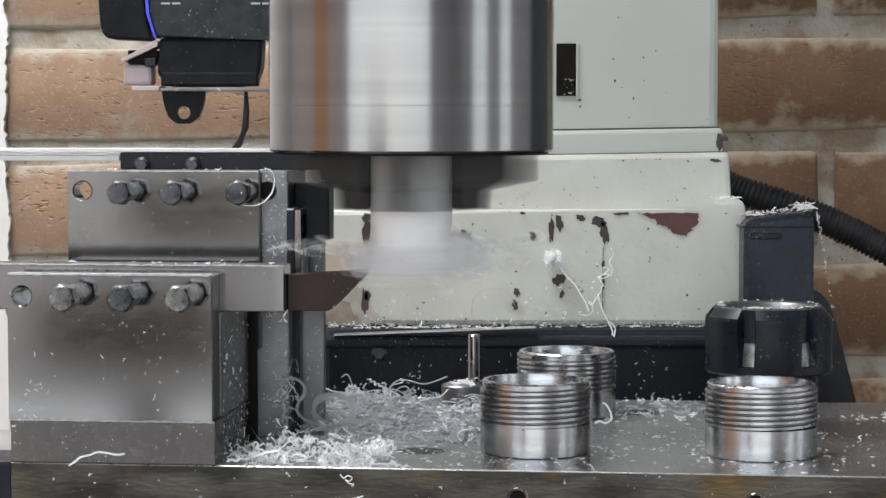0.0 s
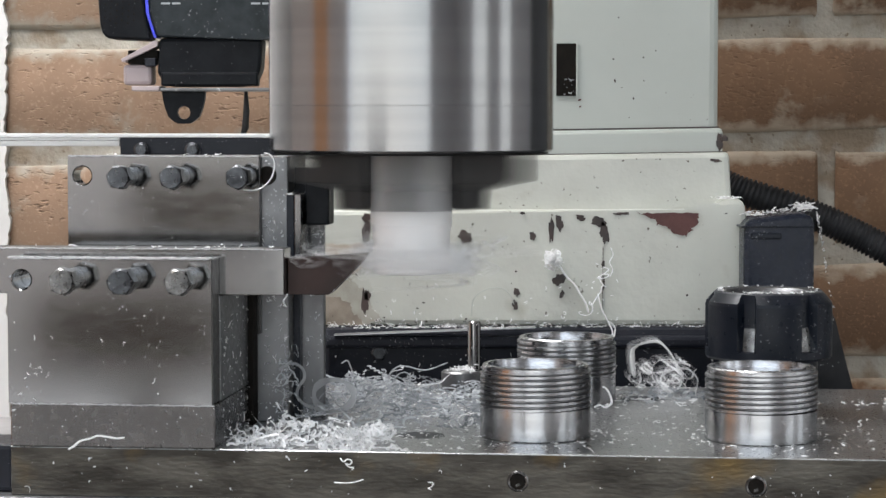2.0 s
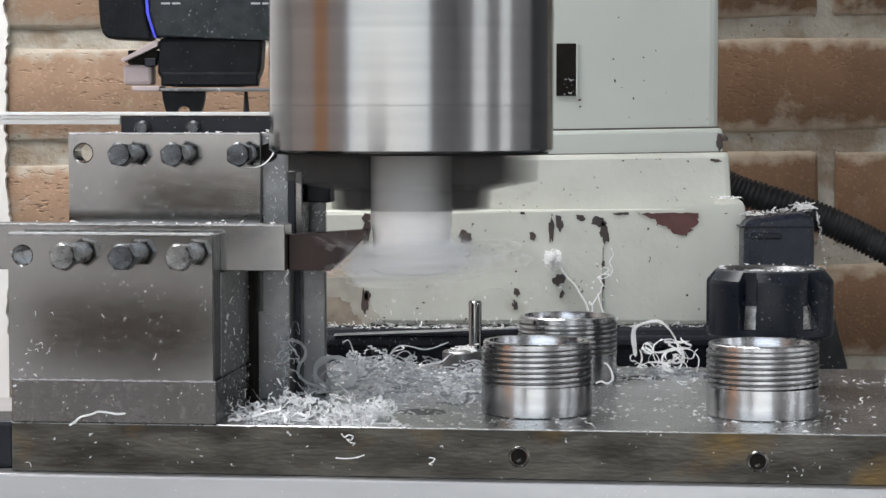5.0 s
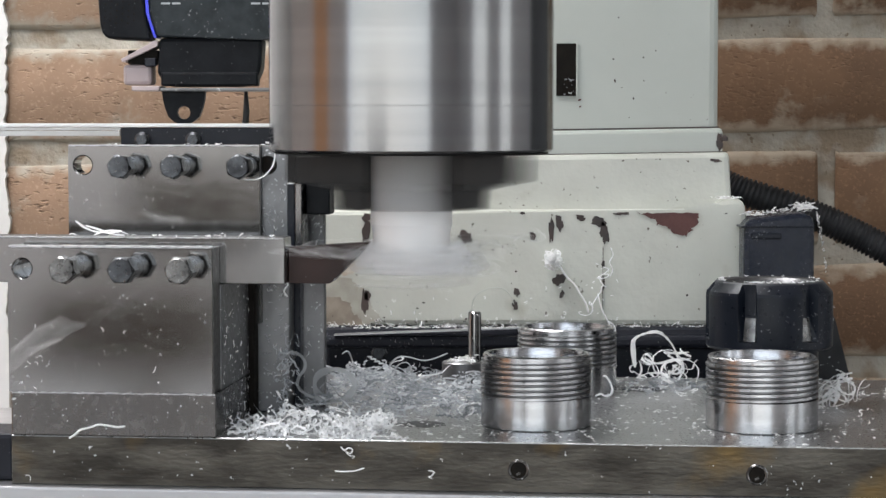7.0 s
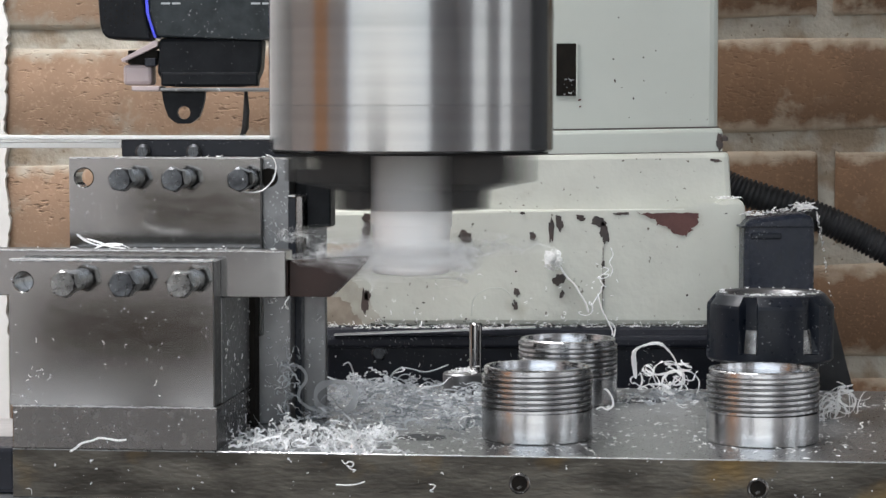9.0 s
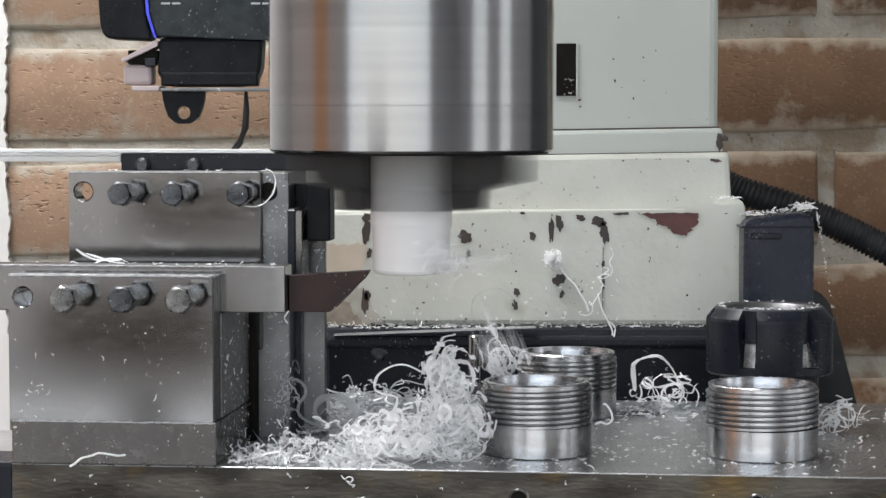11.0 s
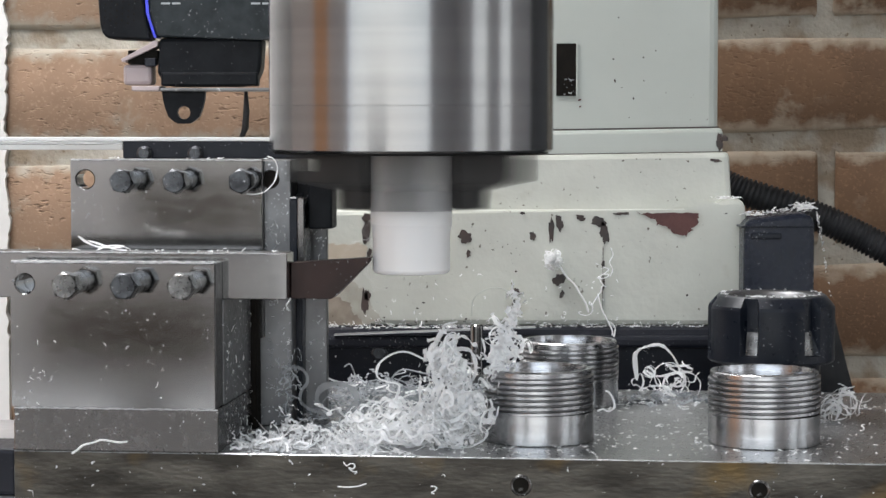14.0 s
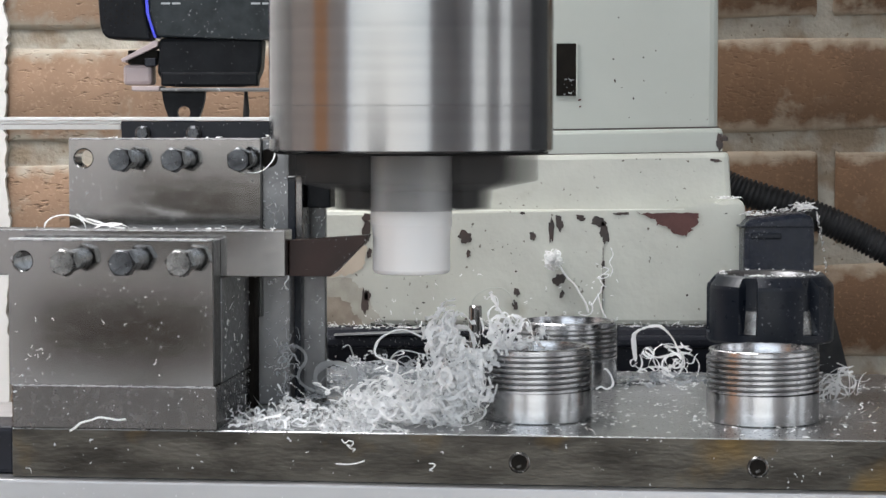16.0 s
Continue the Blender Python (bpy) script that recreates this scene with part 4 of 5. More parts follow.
def nest(name, seed, count, size, m, label, offset=(0, 0, 0), length=(30, 80), turn=0.4, width=(0.42, 0.68), crimps=(0.0, 0.0, 0.0, 0.35), mat=None):
    """A tangle of strands that fills an ellipsoid."""
    rnd = random.Random(seed)
    bm = bmesh.new()
    for k in range(count):
        pts = curl(rnd, rnd.uniform(*length), turn * rnd.choice((0.5, 1, 1, 1.8)), 0.9, 1.0, False, crimps)
        mid = sum(pts, Vector()) / len(pts)
        c = Vector((rnd.gauss(0, 0.30) * size[0], rnd.gauss(0, 0.30) * size[1], rnd.gauss(0, 0.30) * size[2]))
        out = []
        for q in pts:
            w = q - mid + c
            e = math.sqrt(sum((w[i] / size[i]) ** 2 for i in range(3)))
            if e > 1:
                w = w / e ** 0.75
            out.append(w + Vector(offset))
        if k % 3 == 2:
            tube(bm, out, 0.62 * rnd.uniform(*width), 4, 0, 0.5)
        else:
            shaving(bm, rnd, out, 1.25 * rnd.uniform(*width))
    return solo(name, bm, mat or white_swarf, m, label, "swarf", "swarf")


SPIN = 2460.0  # degrees a second


def spin_rows(t0, t1, height=None, lean=0.0):
    """A turn about the spindle axis, one row for each film frame."""
    rows = []
    for k in range(round(t0 * FPS), round(t1 * FPS) + 1):
        t = k / FPS
        z = height(t) if height else 0
        rows.append((t, Matrix.Translation((0, 0, z)) @ pose(0, 0, 0, 0, lean, (-SPIN * t) % 360)))
    return rows


# table height and cross feed in mm, time by time, relative to the reference
LIFT = ((0, -12.5, 0.0), (0.5, -10.6, 0.2), (1.0, -8.9, 1.1), (1.5, -7.5, 1.1), (2.0, -5.7, 0.0), (2.5, -3.9, 0.0), (3.0, -1.9, 0.0), (3.5, 0.0, 0.0),
        (4.0, 1.8, 0.4), (4.2, 2.5, 0.4), (4.8, 4.4, 0.5), (5.1, 4.4, 0.5), (6.3, 1.0, 0.3), (6.5, 0.4, 0.3), (7.0, -1.0, 0.3), (7.5, -2.5, 0.3), (8.0, -4.0, 0.4), (8.5, -5.4, 0.4), (9.0, -6.6, 0.7),
        (9.2, -7.2, 0.7), (10.2, -10.4, 0.6), (11.3, -13.2, 0.4), (11.5, -13.2, 0.4), (12.0, -12.5, -0.9), (12.5, -13.1, 0.1), (13.0, -11.4, 0.4), (13.5, -9.4, 1.3), (14.0, -7.4, 1.3),
        (14.5, -5.4, 0.4), (15.0, -2.9, 0.4), (15.5, -0.4, 0.3), (16.0, 2.0, 0.6))


def lift(t):
    for (t0, z0, x0), (t1, z1, x1) in zip(LIFT, LIFT[1:]):
        if t <= t1:
            k = (t - t0) / (t1 - t0)
            return ((x0 + (x1 - x0) * k) * MM, (z0 + (z1 - z0) * k) * MM)
    return (LIFT[-1][2] * MM, LIFT[-1][1] * MM)


def riding(m, t):
    x, z = lift(t)
    return Matrix.Translation((x, 0, z)) @ m


MOVERS = []


def mover(ob, rows):
    MOVERS.append((ob, rows))


def motions():
    for ob, m in RIDERS:
        walk(ob, [(t, riding(m, t)) for t, _, _ in LIFT])
    walk(chuck, spin_rows(0, 16))
    walk(work, spin_rows(0, 16))
    for ob, rows in MOVERS:
        walk(ob, rows)


# single strands stuck to faces, given as paths
def smooth(path, n=5):
    """A rounded path through the given points."""
    fine = []
    for i in range(len(path) - 1):
        p0, p1, p2, p3 = (Vector(path[max(0, min(len(path) - 1, i + k))]) for k in (-1, 0, 1, 2))
        for k in range(n):
            t = k / n
            fine.append(0.5 * (2 * p1 + (p2 - p0) * t + (2 * p0 - 5 * p1 + 4 * p2 - p3) * t * t + (3 * p1 - p0 - 3 * p2 + p3) * t ** 3))
    return fine + [Vector(path[-1])]


def stuck(path, r, m, label, ride=True, mat=None):
    bm = bmesh.new()
    tube(bm, smooth(path), r, 5, 0, 0.6)
    ob = solo("swarf_strand", bm, mat or white_swarf, m, label, "swarf", "swarf")
    return rides(ob) if ride else ob


F0 = TY0 - 1.1
stuck([(-139.5, F0, -1), (-137, F0, 0.6), (-134.5, F0, 2.6), (-130, F0, 3.8), (-127, F0, 4.9), (-123, F0, 4.6), (-119, F0, 4.0), (-115.5, F0, 4.4)], 0.75, on_table(), "bent white strand stuck across the block base")
F1 = TY0 - 0.8
stuck([(-25.5, F1, -2.6), (-24, F1, -4.2), (-22.4, F1, -3.2), (-20.6, F1, -3.8), (-21.4, F1, -5.4), (-23.2, F1, -4.9), (-21.6, F1, -6.4), (-19.8, F1, -6.6), (-20.8, F1, -7.6)], 0.42, on_table(), "small white squiggle stuck to the plate edge")
stuck([(-28, F1, -12.8), (-24, F1, -13), (-20, F1, -12.7), (-17.5, F1, -12.0), (-15.8, F1, -11.4)], 0.45, on_table(), "short white strand stuck to the plate edge")
stuck([(10.6, F1, -12.0), (13, F1, -12.4), (12.2, F1, -14), (10.8, F1, -14.6), (12.4, F1, -15.2)], 0.4, on_table(), "small white squiggle stuck to the plate edge")
stuck([(-78.9, 34, 104.9), (-73.9, 34, 104.7), (-70.3, 34, 105.9), (-67.5, 34, 108.4), (-65.5, 34, 111.4), (-64.7, 34, 116.4), (-66.2, 34, 120.1), (-69.2, 34, 121.3)], 0.42, on_table(), "white strand arching from a bolt of the rear block")
rides(nest("swarf_curl", 77, 10, (6, 3, 24), on_table(-61, 40.5, 22), "fuzzy upright curl of white swarf beside the rear block", (0, 0, 0), (20, 50), 0.5, (0.25, 0.42), (0.3, 0.7, 1.0), shaded_thin_swarf))
spiral = []
for k in range(120):
    a, r = 0.105 * k, 8.6 - 0.012 * k + 0.5 * math.sin(0.37 * k)
    spiral.append((-43 + 1.15 * r * math.cos(a), 60 + 0.03 * k, 10.8 + 0.92 * r * math.sin(a)))
bm = bmesh.new()
ribbon(bm, spiral, 0.9, Vector((0.15, 1, 0.25)))
tube(bm, [(-49 + 0.9 * k, 57, 9.5 + 3.2 * math.sin(0.42 * k)) for k in range(14)], 0.55, 4, 0, 0.5)
rides(solo("swarf_coil", bm, gauze_swarf, on_table(), "flat coil of translucent white ribbon standing on the mat", "swarf", "swarf"))
bm = bmesh.new()
ribbon(bm, smooth([(-64.8, 44, 24.1), (-60.7, 44, 27.2), (-56.3, 44, 26.7), (-53.6, 44, 23.7), (-53.6, 44, 20.2), (-56.1, 44, 16.6), (-56.7, 44, 12.6), (-54.1, 44, 9.6), (-50.1, 44, 7.6), (-44.2, 44, 5.9)]), 0.75, Vector((0.2, 1, 0.3)))
rides(solo("swarf_strand", bm, gauze_swarf, on_table(), "broad translucent ribbon of swarf beside the rear block", "swarf", "swarf"))
stuck([(-61, 44, 64), (-62.3, 43, 61), (-60.8, 43, 58), (-62.6, 43, 55), (-61, 43, 52.5), (-62.6, 43, 53.5)], 0.5, on_table(), "white curl caught under the tool shank")
stuck([(-53, 150, 15.5), (-50, 150, 17), (-48, 150, 13), (-46, 150, 6.5), (-40, 150, 5), (-32, 150, 6), (-28, 150, 12), (-24, 150, 14.5), (-19, 150, 14.2), (-13, 150, 12.8), (-8, 152, 13.5), (-1, 156, 16)], 0.6, on_table(), "white strand looping over the swarf mat", True, shaded_thin_swarf)
stuck([(-24, 120, 10), (-21, 120, 14), (-17, 120, 15), (-15, 120, 12), (-18, 120, 10.5), (-13, 118, 8)], 0.5, on_table(), "small white loop on the swarf mat", True, shaded_thin_swarf)
stuck([(18, 40, 0.8), (15.5, 40, 3), (17, 40, 5.4), (20, 40, 6), (22.4, 40, 4), (21.4, 40, 1.6), (18.5, 40, 0.9)], 0.5, on_table(), "small closed loop of swarf on the plate")

# swarf that stays on the machine
rs = random.Random(12)
bm = bmesh.new()
heap(rs, bm, 26, lambda: (rs.uniform(157, 174), rs.uniform(246.5, 252)), lambda x, y: 1.5, (2, 8), 0.6, (0.25, 0.45))
solo("swarf_fringe", bm, white_swarf, pose(0, 0, 0.0872), "white swarf caught on the corner of the column foot", "swarf", "swarf", "stuff")
bm = bmesh.new()
heap(rs, bm, 210, lambda: (rs.uniform(-48, 165), rs.uniform(236, 245)), lambda x, y: 0.8 + 1.6 * rs.random() ** 3, (1, 7), 0.7, (0.12, 0.28), 1.0)
heap(rs, bm, 60, lambda: (rs.uniform(-44, 60), rs.uniform(231.8, 234)), lambda x, y: 0.6, (1, 7), 0.7, (0.12, 0.26), 0.6)
solo("swarf_fringe", bm, white_swarf, pose(0, 0, 0.0198), "thin fringe of white swarf along the black base", "swarf", "swarf", "stuff")
bm = bmesh.new()
heap(rs, bm, 60, lambda: (rs.uniform(170, 207), rs.uniform(228, 258)), lambda x, y: 1.5, (2, 9), 0.6, (0.22, 0.4))
heap(rs, bm, 40, lambda: (rs.uniform(200, 208), rs.uniform(228, 258)), lambda x, y: 4, (3, 12), 0.5, (0.22, 0.4))
for k in range(46):
    z = -2 - 50 * rs.random() ** 1.7
    pts = curl(rs, rs.uniform(1, 6), 0.8, 0.8, 0.6)
    shaving(bm, rs, [Vector((207.9 + abs(q.x) * 0.4 - 0.087 * z, 228 + 5 * rs.random() + 0.3 * q.y, z + q.z)) for q in pts], rs.uniform(0.2, 0.4))
solo("swarf_fringe", bm, white_swarf, pose(0, 0, 0.0795, 0, -5, 0) @ pose(0, 0, -0.0158), "white swarf lying on top of the black cover", "swarf", "swarf", "stuff")
bm = bmesh.new()
heap(rs, bm, 20, lambda: (rs.uniform(-165, -52), rs.uniform(TY0 + 14, -5)), lambda x, y: 0.8, (1, 6), 0.6, (0.2, 0.38))
rides(solo("swarf_fringe", bm, white_swarf, on_table(0, 0, 82), "fine white crumbs along the tool shank", "swarf", "swarf", "stuff"))
bm = bmesh.new()
heap(rs, bm, 12, lambda: (rs.uniform(-150, -64), rs.uniform(60, 92)), lambda x, y: 0.6, (1, 6), 0.6, (0.15, 0.3))
rides(solo("swarf_fringe", bm, white_swarf, on_table(0, 0, 119.5), "fine white crumbs on the rear block", "swarf", "swarf", "stuff"))
bm = bmesh.new()
heap(rs, bm, 22, lambda: (rs.gauss(0, 4.6), rs.gauss(0, 4.6)), lambda x, y: 2.5, (4, 18), 0.6, (0.25, 0.45))
rides(solo("swarf_fringe", bm, white_swarf, on_table(4.6, 172, 10.4), "white swarf draped over the clamp washer", "swarf", "swarf", "stuff"))
nest("swarf_tuft", 41, 70, (5.2, 3.6, 5.2), pose(0.0715, 0.2415, 0.0555), "fluffy white swarf tuft stuck to the column", (0, 0, 0), (10, 26), 0.9, (0.22, 0.36))
stuck([(75, 243, 52), (79, 243, 46), (83, 243, 42), (86, 243, 37), (89, 243, 32), (90.5, 243, 27)], 0.95, pose(0, 0, 0), "white strand trailing down the column foot", False)
pts = []
for k in range(70):
    t = k / 69
    pts.append((98 - 8 * t + (1.4 + 1.6 * math.sin(7 * t + 1)) * math.sin(34 * t + 3 * math.sin(5 * t)) + 3 * math.sin(4 * t), 243.4, 50 - 24 * t + (1.2 + 1.2 * math.sin(9 * t)) * math.cos(31 * t)))
stuck(pts, 0.5, pose(0, 0, 0), "curly white strand clinging to the column foot", False)
stuck([(102, 243.5, 62), (103.4, 243.5, 58), (101.6, 243.5, 54), (103.2, 243.5, 50), (101.8, 243.5, 46)], 0.35, pose(0, 0, 0), "thin white strand clinging to the column foot", False)
stuck([(101, 236, 23), (104, 235, 20), (103, 235, 14), (100, 235, 11), (95, 236, 9)], 0.5, pose(0, 0, 0), "white strand hooked over the black base", False)

stuck([(77.0, 6, 14.4), (79.4, 6, 15.4), (81.8, 6, 14.5), (84.2, 6, 16.2), (83.7, 6, 19.8), (81.8, 6, 22.7), (80.4, 6, 23.1)], 0.75, on_table(), "white curl standing at the foot of a collar")
stuck([(95.1, 239.0, 37.6), (97.0, 239.0, 30.1), (100.6, 239.0, 22.6), (103.0, 239.0, 17.2), (101.8, 239.0, 13.0), (97.6, 239.0, 10.0), (94.6, 239.0, 9.4)], 0.7, pose(0, 0, 0), "long white strand draped over the black base", False)

rs = random.Random(88)
bm = bmesh.new()
heap(rs, bm, 34, lambda: (lambda a: (22.6 * math.cos(a), 22.6 * math.sin(a)))(rs.uniform(0, 6.28)), lambda x, y: 0.5, (1.5, 7), 0.6, (0.15, 0.35))
rides(solo("swarf_fringe", bm, white_swarf, on_table(153.3, 103, 57.3), "fine white crumbs on the collet chuck nut", "swarf", "swarf", "stuff"))

stuck([(28.6, 244.3, 25.2), (29.5, 244.3, 34.2), (36.1, 244.3, 39.3), (43.6, 244.3, 40.2), (49, 244.3, 36.6), (51.1, 244.3, 31.2)], 0.35, pose(0, 0, 0), "faint arched strand clinging to the column foot", False, cream_paint)
rs = random.Random(99)
for count, x0, x1, z0, z1, y, lo_, hi_, label in ((70, -30, 112, 21, 60, 245.0, 0.5, 5.0, "tiny white crumbs clinging to the column foot"), (120, -48, 165, -18, 16, 239.2, 0.5, 4.0, "tiny white crumbs clinging to the black base")):
    bm = bmesh.new()
    for k in range(count):
        x, z = rs.uniform(x0, x1), z0 + (z1 - z0) * rs.random() ** 2.2
        pts = curl(rs, rs.uniform(lo_, hi_), 0.9, 0.8, 0.6)
        ribbon(bm, [Vector((x + q.x, y - abs(q.y) * 0.3, z + q.z)) for q in pts], rs.uniform(0.12, 0.3), Vector((0.2, 1, 0.2)))
    solo("swarf_dust", bm, white_swarf, pose(0, 0, 0), label, "swarf", "swarf", "stuff")

# flecks stuck to the upright faces of the tool blocks
rs = random.Random(123)


def flecks(count, spot, label):
    """Small shavings flat on a face; spot() gives a point and the face's two directions."""
    bm = bmesh.new()
    for k in range(count):
        p, u, v = spot()
        pts = curl(rs, rs.uniform(0.6, 2.4) if k % 6 else rs.uniform(3, 9), 0.8, 0.8, 0.6)
        shaving(bm, rs, [p + u * q.x + v * q.z + u.cross(v) * 0.12 * abs(q.y) for q in pts], rs.uniform(0.12, 0.27), 0.02)
    rides(solo("swarf_dust", bm, white_swarf, on_table(), label, "swarf", "swarf", "stuff"))


UP, EAST, NORTH = Vector((0, 0, 1)), Vector((1, 0, 0)), Vector((0, 1, 0))
flecks(120, lambda: (Vector((-77.1, rs.uniform(-20, 36), 62 * rs.random() ** 1.4)), NORTH, UP), "white flecks stuck to the side of the front tool block")
flecks(80, lambda: (Vector((rs.uniform(-73, -62), 49.1, rs.uniform(2, 100))), EAST, UP), "white flecks stuck to the rear tool block")
flecks(26, lambda: (Vector((rs.uniform(-60, -49.4), 70.0, rs.uniform(2, 96))), EAST, UP), "white flecks stuck to the rib of the rear block")
flecks(20, lambda: (Vector((-162 + 60 * rs.random() ** 1.6, TY0 - 0.7, rs.uniform(20, 56))), EAST, UP), "white flecks on the face of the front clamp plate")
flecks(14, lambda: (Vector((rs.uniform(-163, 300), TY0 - 0.4, -19 + 18 * rs.random())), EAST, UP), "white flecks on the front edge of the plate")

# ---- swarf that flies off the workpiece and settles ----
rides(nest("swarf_tuft", 46, 26, (7.5, 6, 4.2), on_table(-13.5, -8, 4.4), "small white swarf tuft on the plate", (0, 0, 0), (12, 30), 0.6))


def fly(t0, t1, start, end, hop=0.01, n=5):
    """Poses from start to end, over a low arc, with the turn shared out."""
    rows = []
    a, b = start.to_quaternion(), end.to_quaternion()
    for k in range(1, n + 1):
        u = k / n
        p = start.translation.lerp(end.translation, u) + Vector((0, 0, hop * 4 * u * (1 - u)))
        rows.append((t0 + (t1 - t0) * u, Matrix.Translation(p) @ a.slerp(b, u).to_matrix().to_4x4()))
    return rows


def cut_height(t):
    return 0.0735 + 0.0005 * math.sin(5 * t)


def thrown(ob, t0, t1, rest, hop=0.01):
    """Whirls with the workpiece until t0, lands at t1 and then rides on the table."""
    k0 = round(t0 * FPS) / FPS
    rows = spin_rows(0, k0, cut_height)
    end = riding(rest, t1)
    rows += fly(k0, t1, rows[-1][1], end, hop)
    rows += [(t, riding(rest, t)) for t, _, _ in LIFT if t > t1 + 0.06]
    mover(ob, rows)


def turned_rest(x, y, z, rx, ry, rz, offset):
    """The pose that lays a piece built at an offset down at a place on the table."""
    m = on_table(x, y, z) @ pose(0, 0, 0, rx, ry, rz)
    return m @ Matrix.Translation([-c * MM for c in offset])


# curls thrown to the back of the plate, and a strand onto the shank
off = (21, 0, 0)
thrown(nest("swarf_curl", 51, 9, (20, 9, 9), pose(0, 0, 0), "loose white swarf curl lying at the back of the plate", off, (50, 100), 0.26, (0.45, 0.8), (0.0,)), 1.7, 2.0, turned_rest(107, 176, 7.5, 0, 0, 20, off))
bm = bmesh.new()
shaving(bm, random.Random(54), smooth([(12.0, 0, -11.8), (10.9, 0, -0.6), (12.2, 0, 2.8), (15.8, 0, 4.8), (20.9, 0, 6.0), (24.5, 0, 5.5), (28.4, 0, 2.1), (31.2, 0, -2.0), (33.2, 0, -7.1)]), 1.3, 0.02)
arched = solo("swarf_strand", bm, white_swarf, pose(0, 0, 0), "broad white shaving arching over the curl at the back", "swarf", "swarf")
thrown(arched, 1.7, 2.0, turned_rest(99.3, 172, 19.9, 0, 0, 0, off))
off = (19, 0, 0)
thrown(nest("swarf_curl", 52, 12, (24, 8, 8), pose(0, 0, 0), "loose white swarf curl on the fixture plate", off, (40, 80), 0.24, (0.4, 0.7), (0.0,)), 6.0, 6.27, turned_rest(186, 100, 6, 0, 0, 10, off))
off = (20, 0, 0)
bm = bmesh.new()
for k, path in enumerate((((-12, 0, 5), (-8, 0, 2.2), (-3, 0, 0.4), (3, 0, 0.2), (8, 0, 0.9)), ((-8, 1, 3), (-3, 1, 1.6), (3, 1, -0.4), (9, 1, -1)), ((-4, -1, -1), (1, -1, 0.8), (6, -1, 1.1), (11, -1, -0.6)), ((2, 0, -1.2), (5, 0, 0.4), (8, 0, -1)))):
    shaving(bm, random.Random(530 + k), [p + Vector(off) for p in smooth(path)], 0.62, 0.02)
swept = solo("swarf_curl", bm, white_swarf, pose(0, 0, 0), "small swept white shavings lying on the tool shank", "swarf", "swarf")
thrown(swept, 5.4, 5.8, turned_rest(-130, -12, 83.4, 0, 0, 0, off), 0.03)

# the nests that drop onto the heap
DROPS = ((61, 34, (20, 13, 10), (4, -4, 9.8), 290), (62, 38, (15, 12, 16), (18, -6, 15.5), 303), (63, 30, (10, 10, 14), (15, 3, 34), 312), (66, 10, (15, 8, 15), (35.3, 52, 35.8), 316))


def drops(ob, k0, z, rest):
    """Lies on top of the chuck and turns with it until step k0, then slides off the front and falls."""
    t0 = k0 / FPS
    rows = [(k / FPS, pose(0, 0, 0, 0, 0, (-SPIN * k / FPS) % 360) @ pose(0.0, -0.044, z)) for k in range(k0 + 1)]
    edge, fall = pose(0.008, -0.098, z - 0.004), pose(0.012, -0.088, 0.10)
    rows += fly(t0, t0 + 0.16, rows[-1][1], edge, 0.004, 3)
    rows += fly(t0 + 0.16, t0 + 0.32, edge, fall, 0.0, 3)
    rows += fly(t0 + 0.32, t0 + 0.48, fall, riding(rest, t0 + 0.48), 0.0, 3)
    mover(ob, rows + [(t, riding(rest, t)) for t, _, _ in LIFT if t > t0 + 0.55])


for seed, count, size, at, k0 in DROPS:
    ob = nest("swarf_nest", seed, count, size, pose(0, 0, 0), "dense springy nest of white plastic swarf", (0, 0, 0), (40, 110), 0.34, (0.6, 1.05))
    drops(ob, k0, 0.261 + size[2] * MM, on_table(*at))
bm = bmesh.new()
loop = [(4, 0, 36), (-3, 0, 39), (-9, 0, 38.5), (-15, 0, 34.5), (-16.5, 0, 29), (-13, 0, 26.5), (-7, 0, 25), (-8.5, 0, 19), (-11.5, 0, 13), (-15, 0, 9), (-17.5, 0, 5)]
tube(bm, smooth(loop, 6), 0.7, 5, 0, 0.6)
ob = solo("swarf_strand", bm, white_swarf, pose(0, 0, 0), "long looping white strand springing from the heap", "swarf", "swarf")
drops(ob, 312, 0.258, on_table(0, 2, 0))

# a ring of swarf wound round the workpiece, which drops onto the heap
rw = random.Random(64)
bm = bmesh.new()
for k in range(34):
    a0, span, r0, z0 = rw.uniform(0, 6.28), rw.uniform(0.8, 2.2), 17.0 + abs(rw.gauss(0, 4.6)), rw.gauss(-2.2, 3.6)
    beat, amp, coil, small = rw.uniform(2, 4.5), rw.uniform(0.4, 2.2), rw.uniform(16, 26), rw.choice((0.4, 1.1, 1.6, 2.2))
    pts = []
    for u in range(70):
        a = a0 + span * u / 69
        r = r0 + amp * math.sin(beat * a) + small * math.sin(coil * a) + 2.5 * (u / 69) ** 3
        pts.append((r * math.cos(a), r * math.sin(a), z0 + amp * math.cos(beat * a * 1.3) + small * math.cos(coil * a)))
    shaving(bm, rw, pts, rw.uniform(0.6, 1.0))
for k in range(14):
    a0, span, r0, z0 = rw.uniform(0, 6.28), rw.uniform(0.8, 1.8), rw.uniform(18, 32), rw.uniform(-11, -1)
    beat = rw.uniform(3, 7)
    tube(bm, [((r0 + 2 * math.sin(beat * a)) * math.cos(a), (r0 + 2 * math.sin(beat * a)) * math.sin(a), z0 + 1.5 * math.cos(1.3 * beat * a)) for a in [a0 + span * u / 30 for u in range(31)]], rw.uniform(0.25, 0.42), 4, 0, 0.5)
wrap = solo("swarf_nest", bm, white_swarf, pose(0, 0, 0), "ring-shaped nest of white swarf wound round the workpiece", "swarf", "swarf", "stuff")
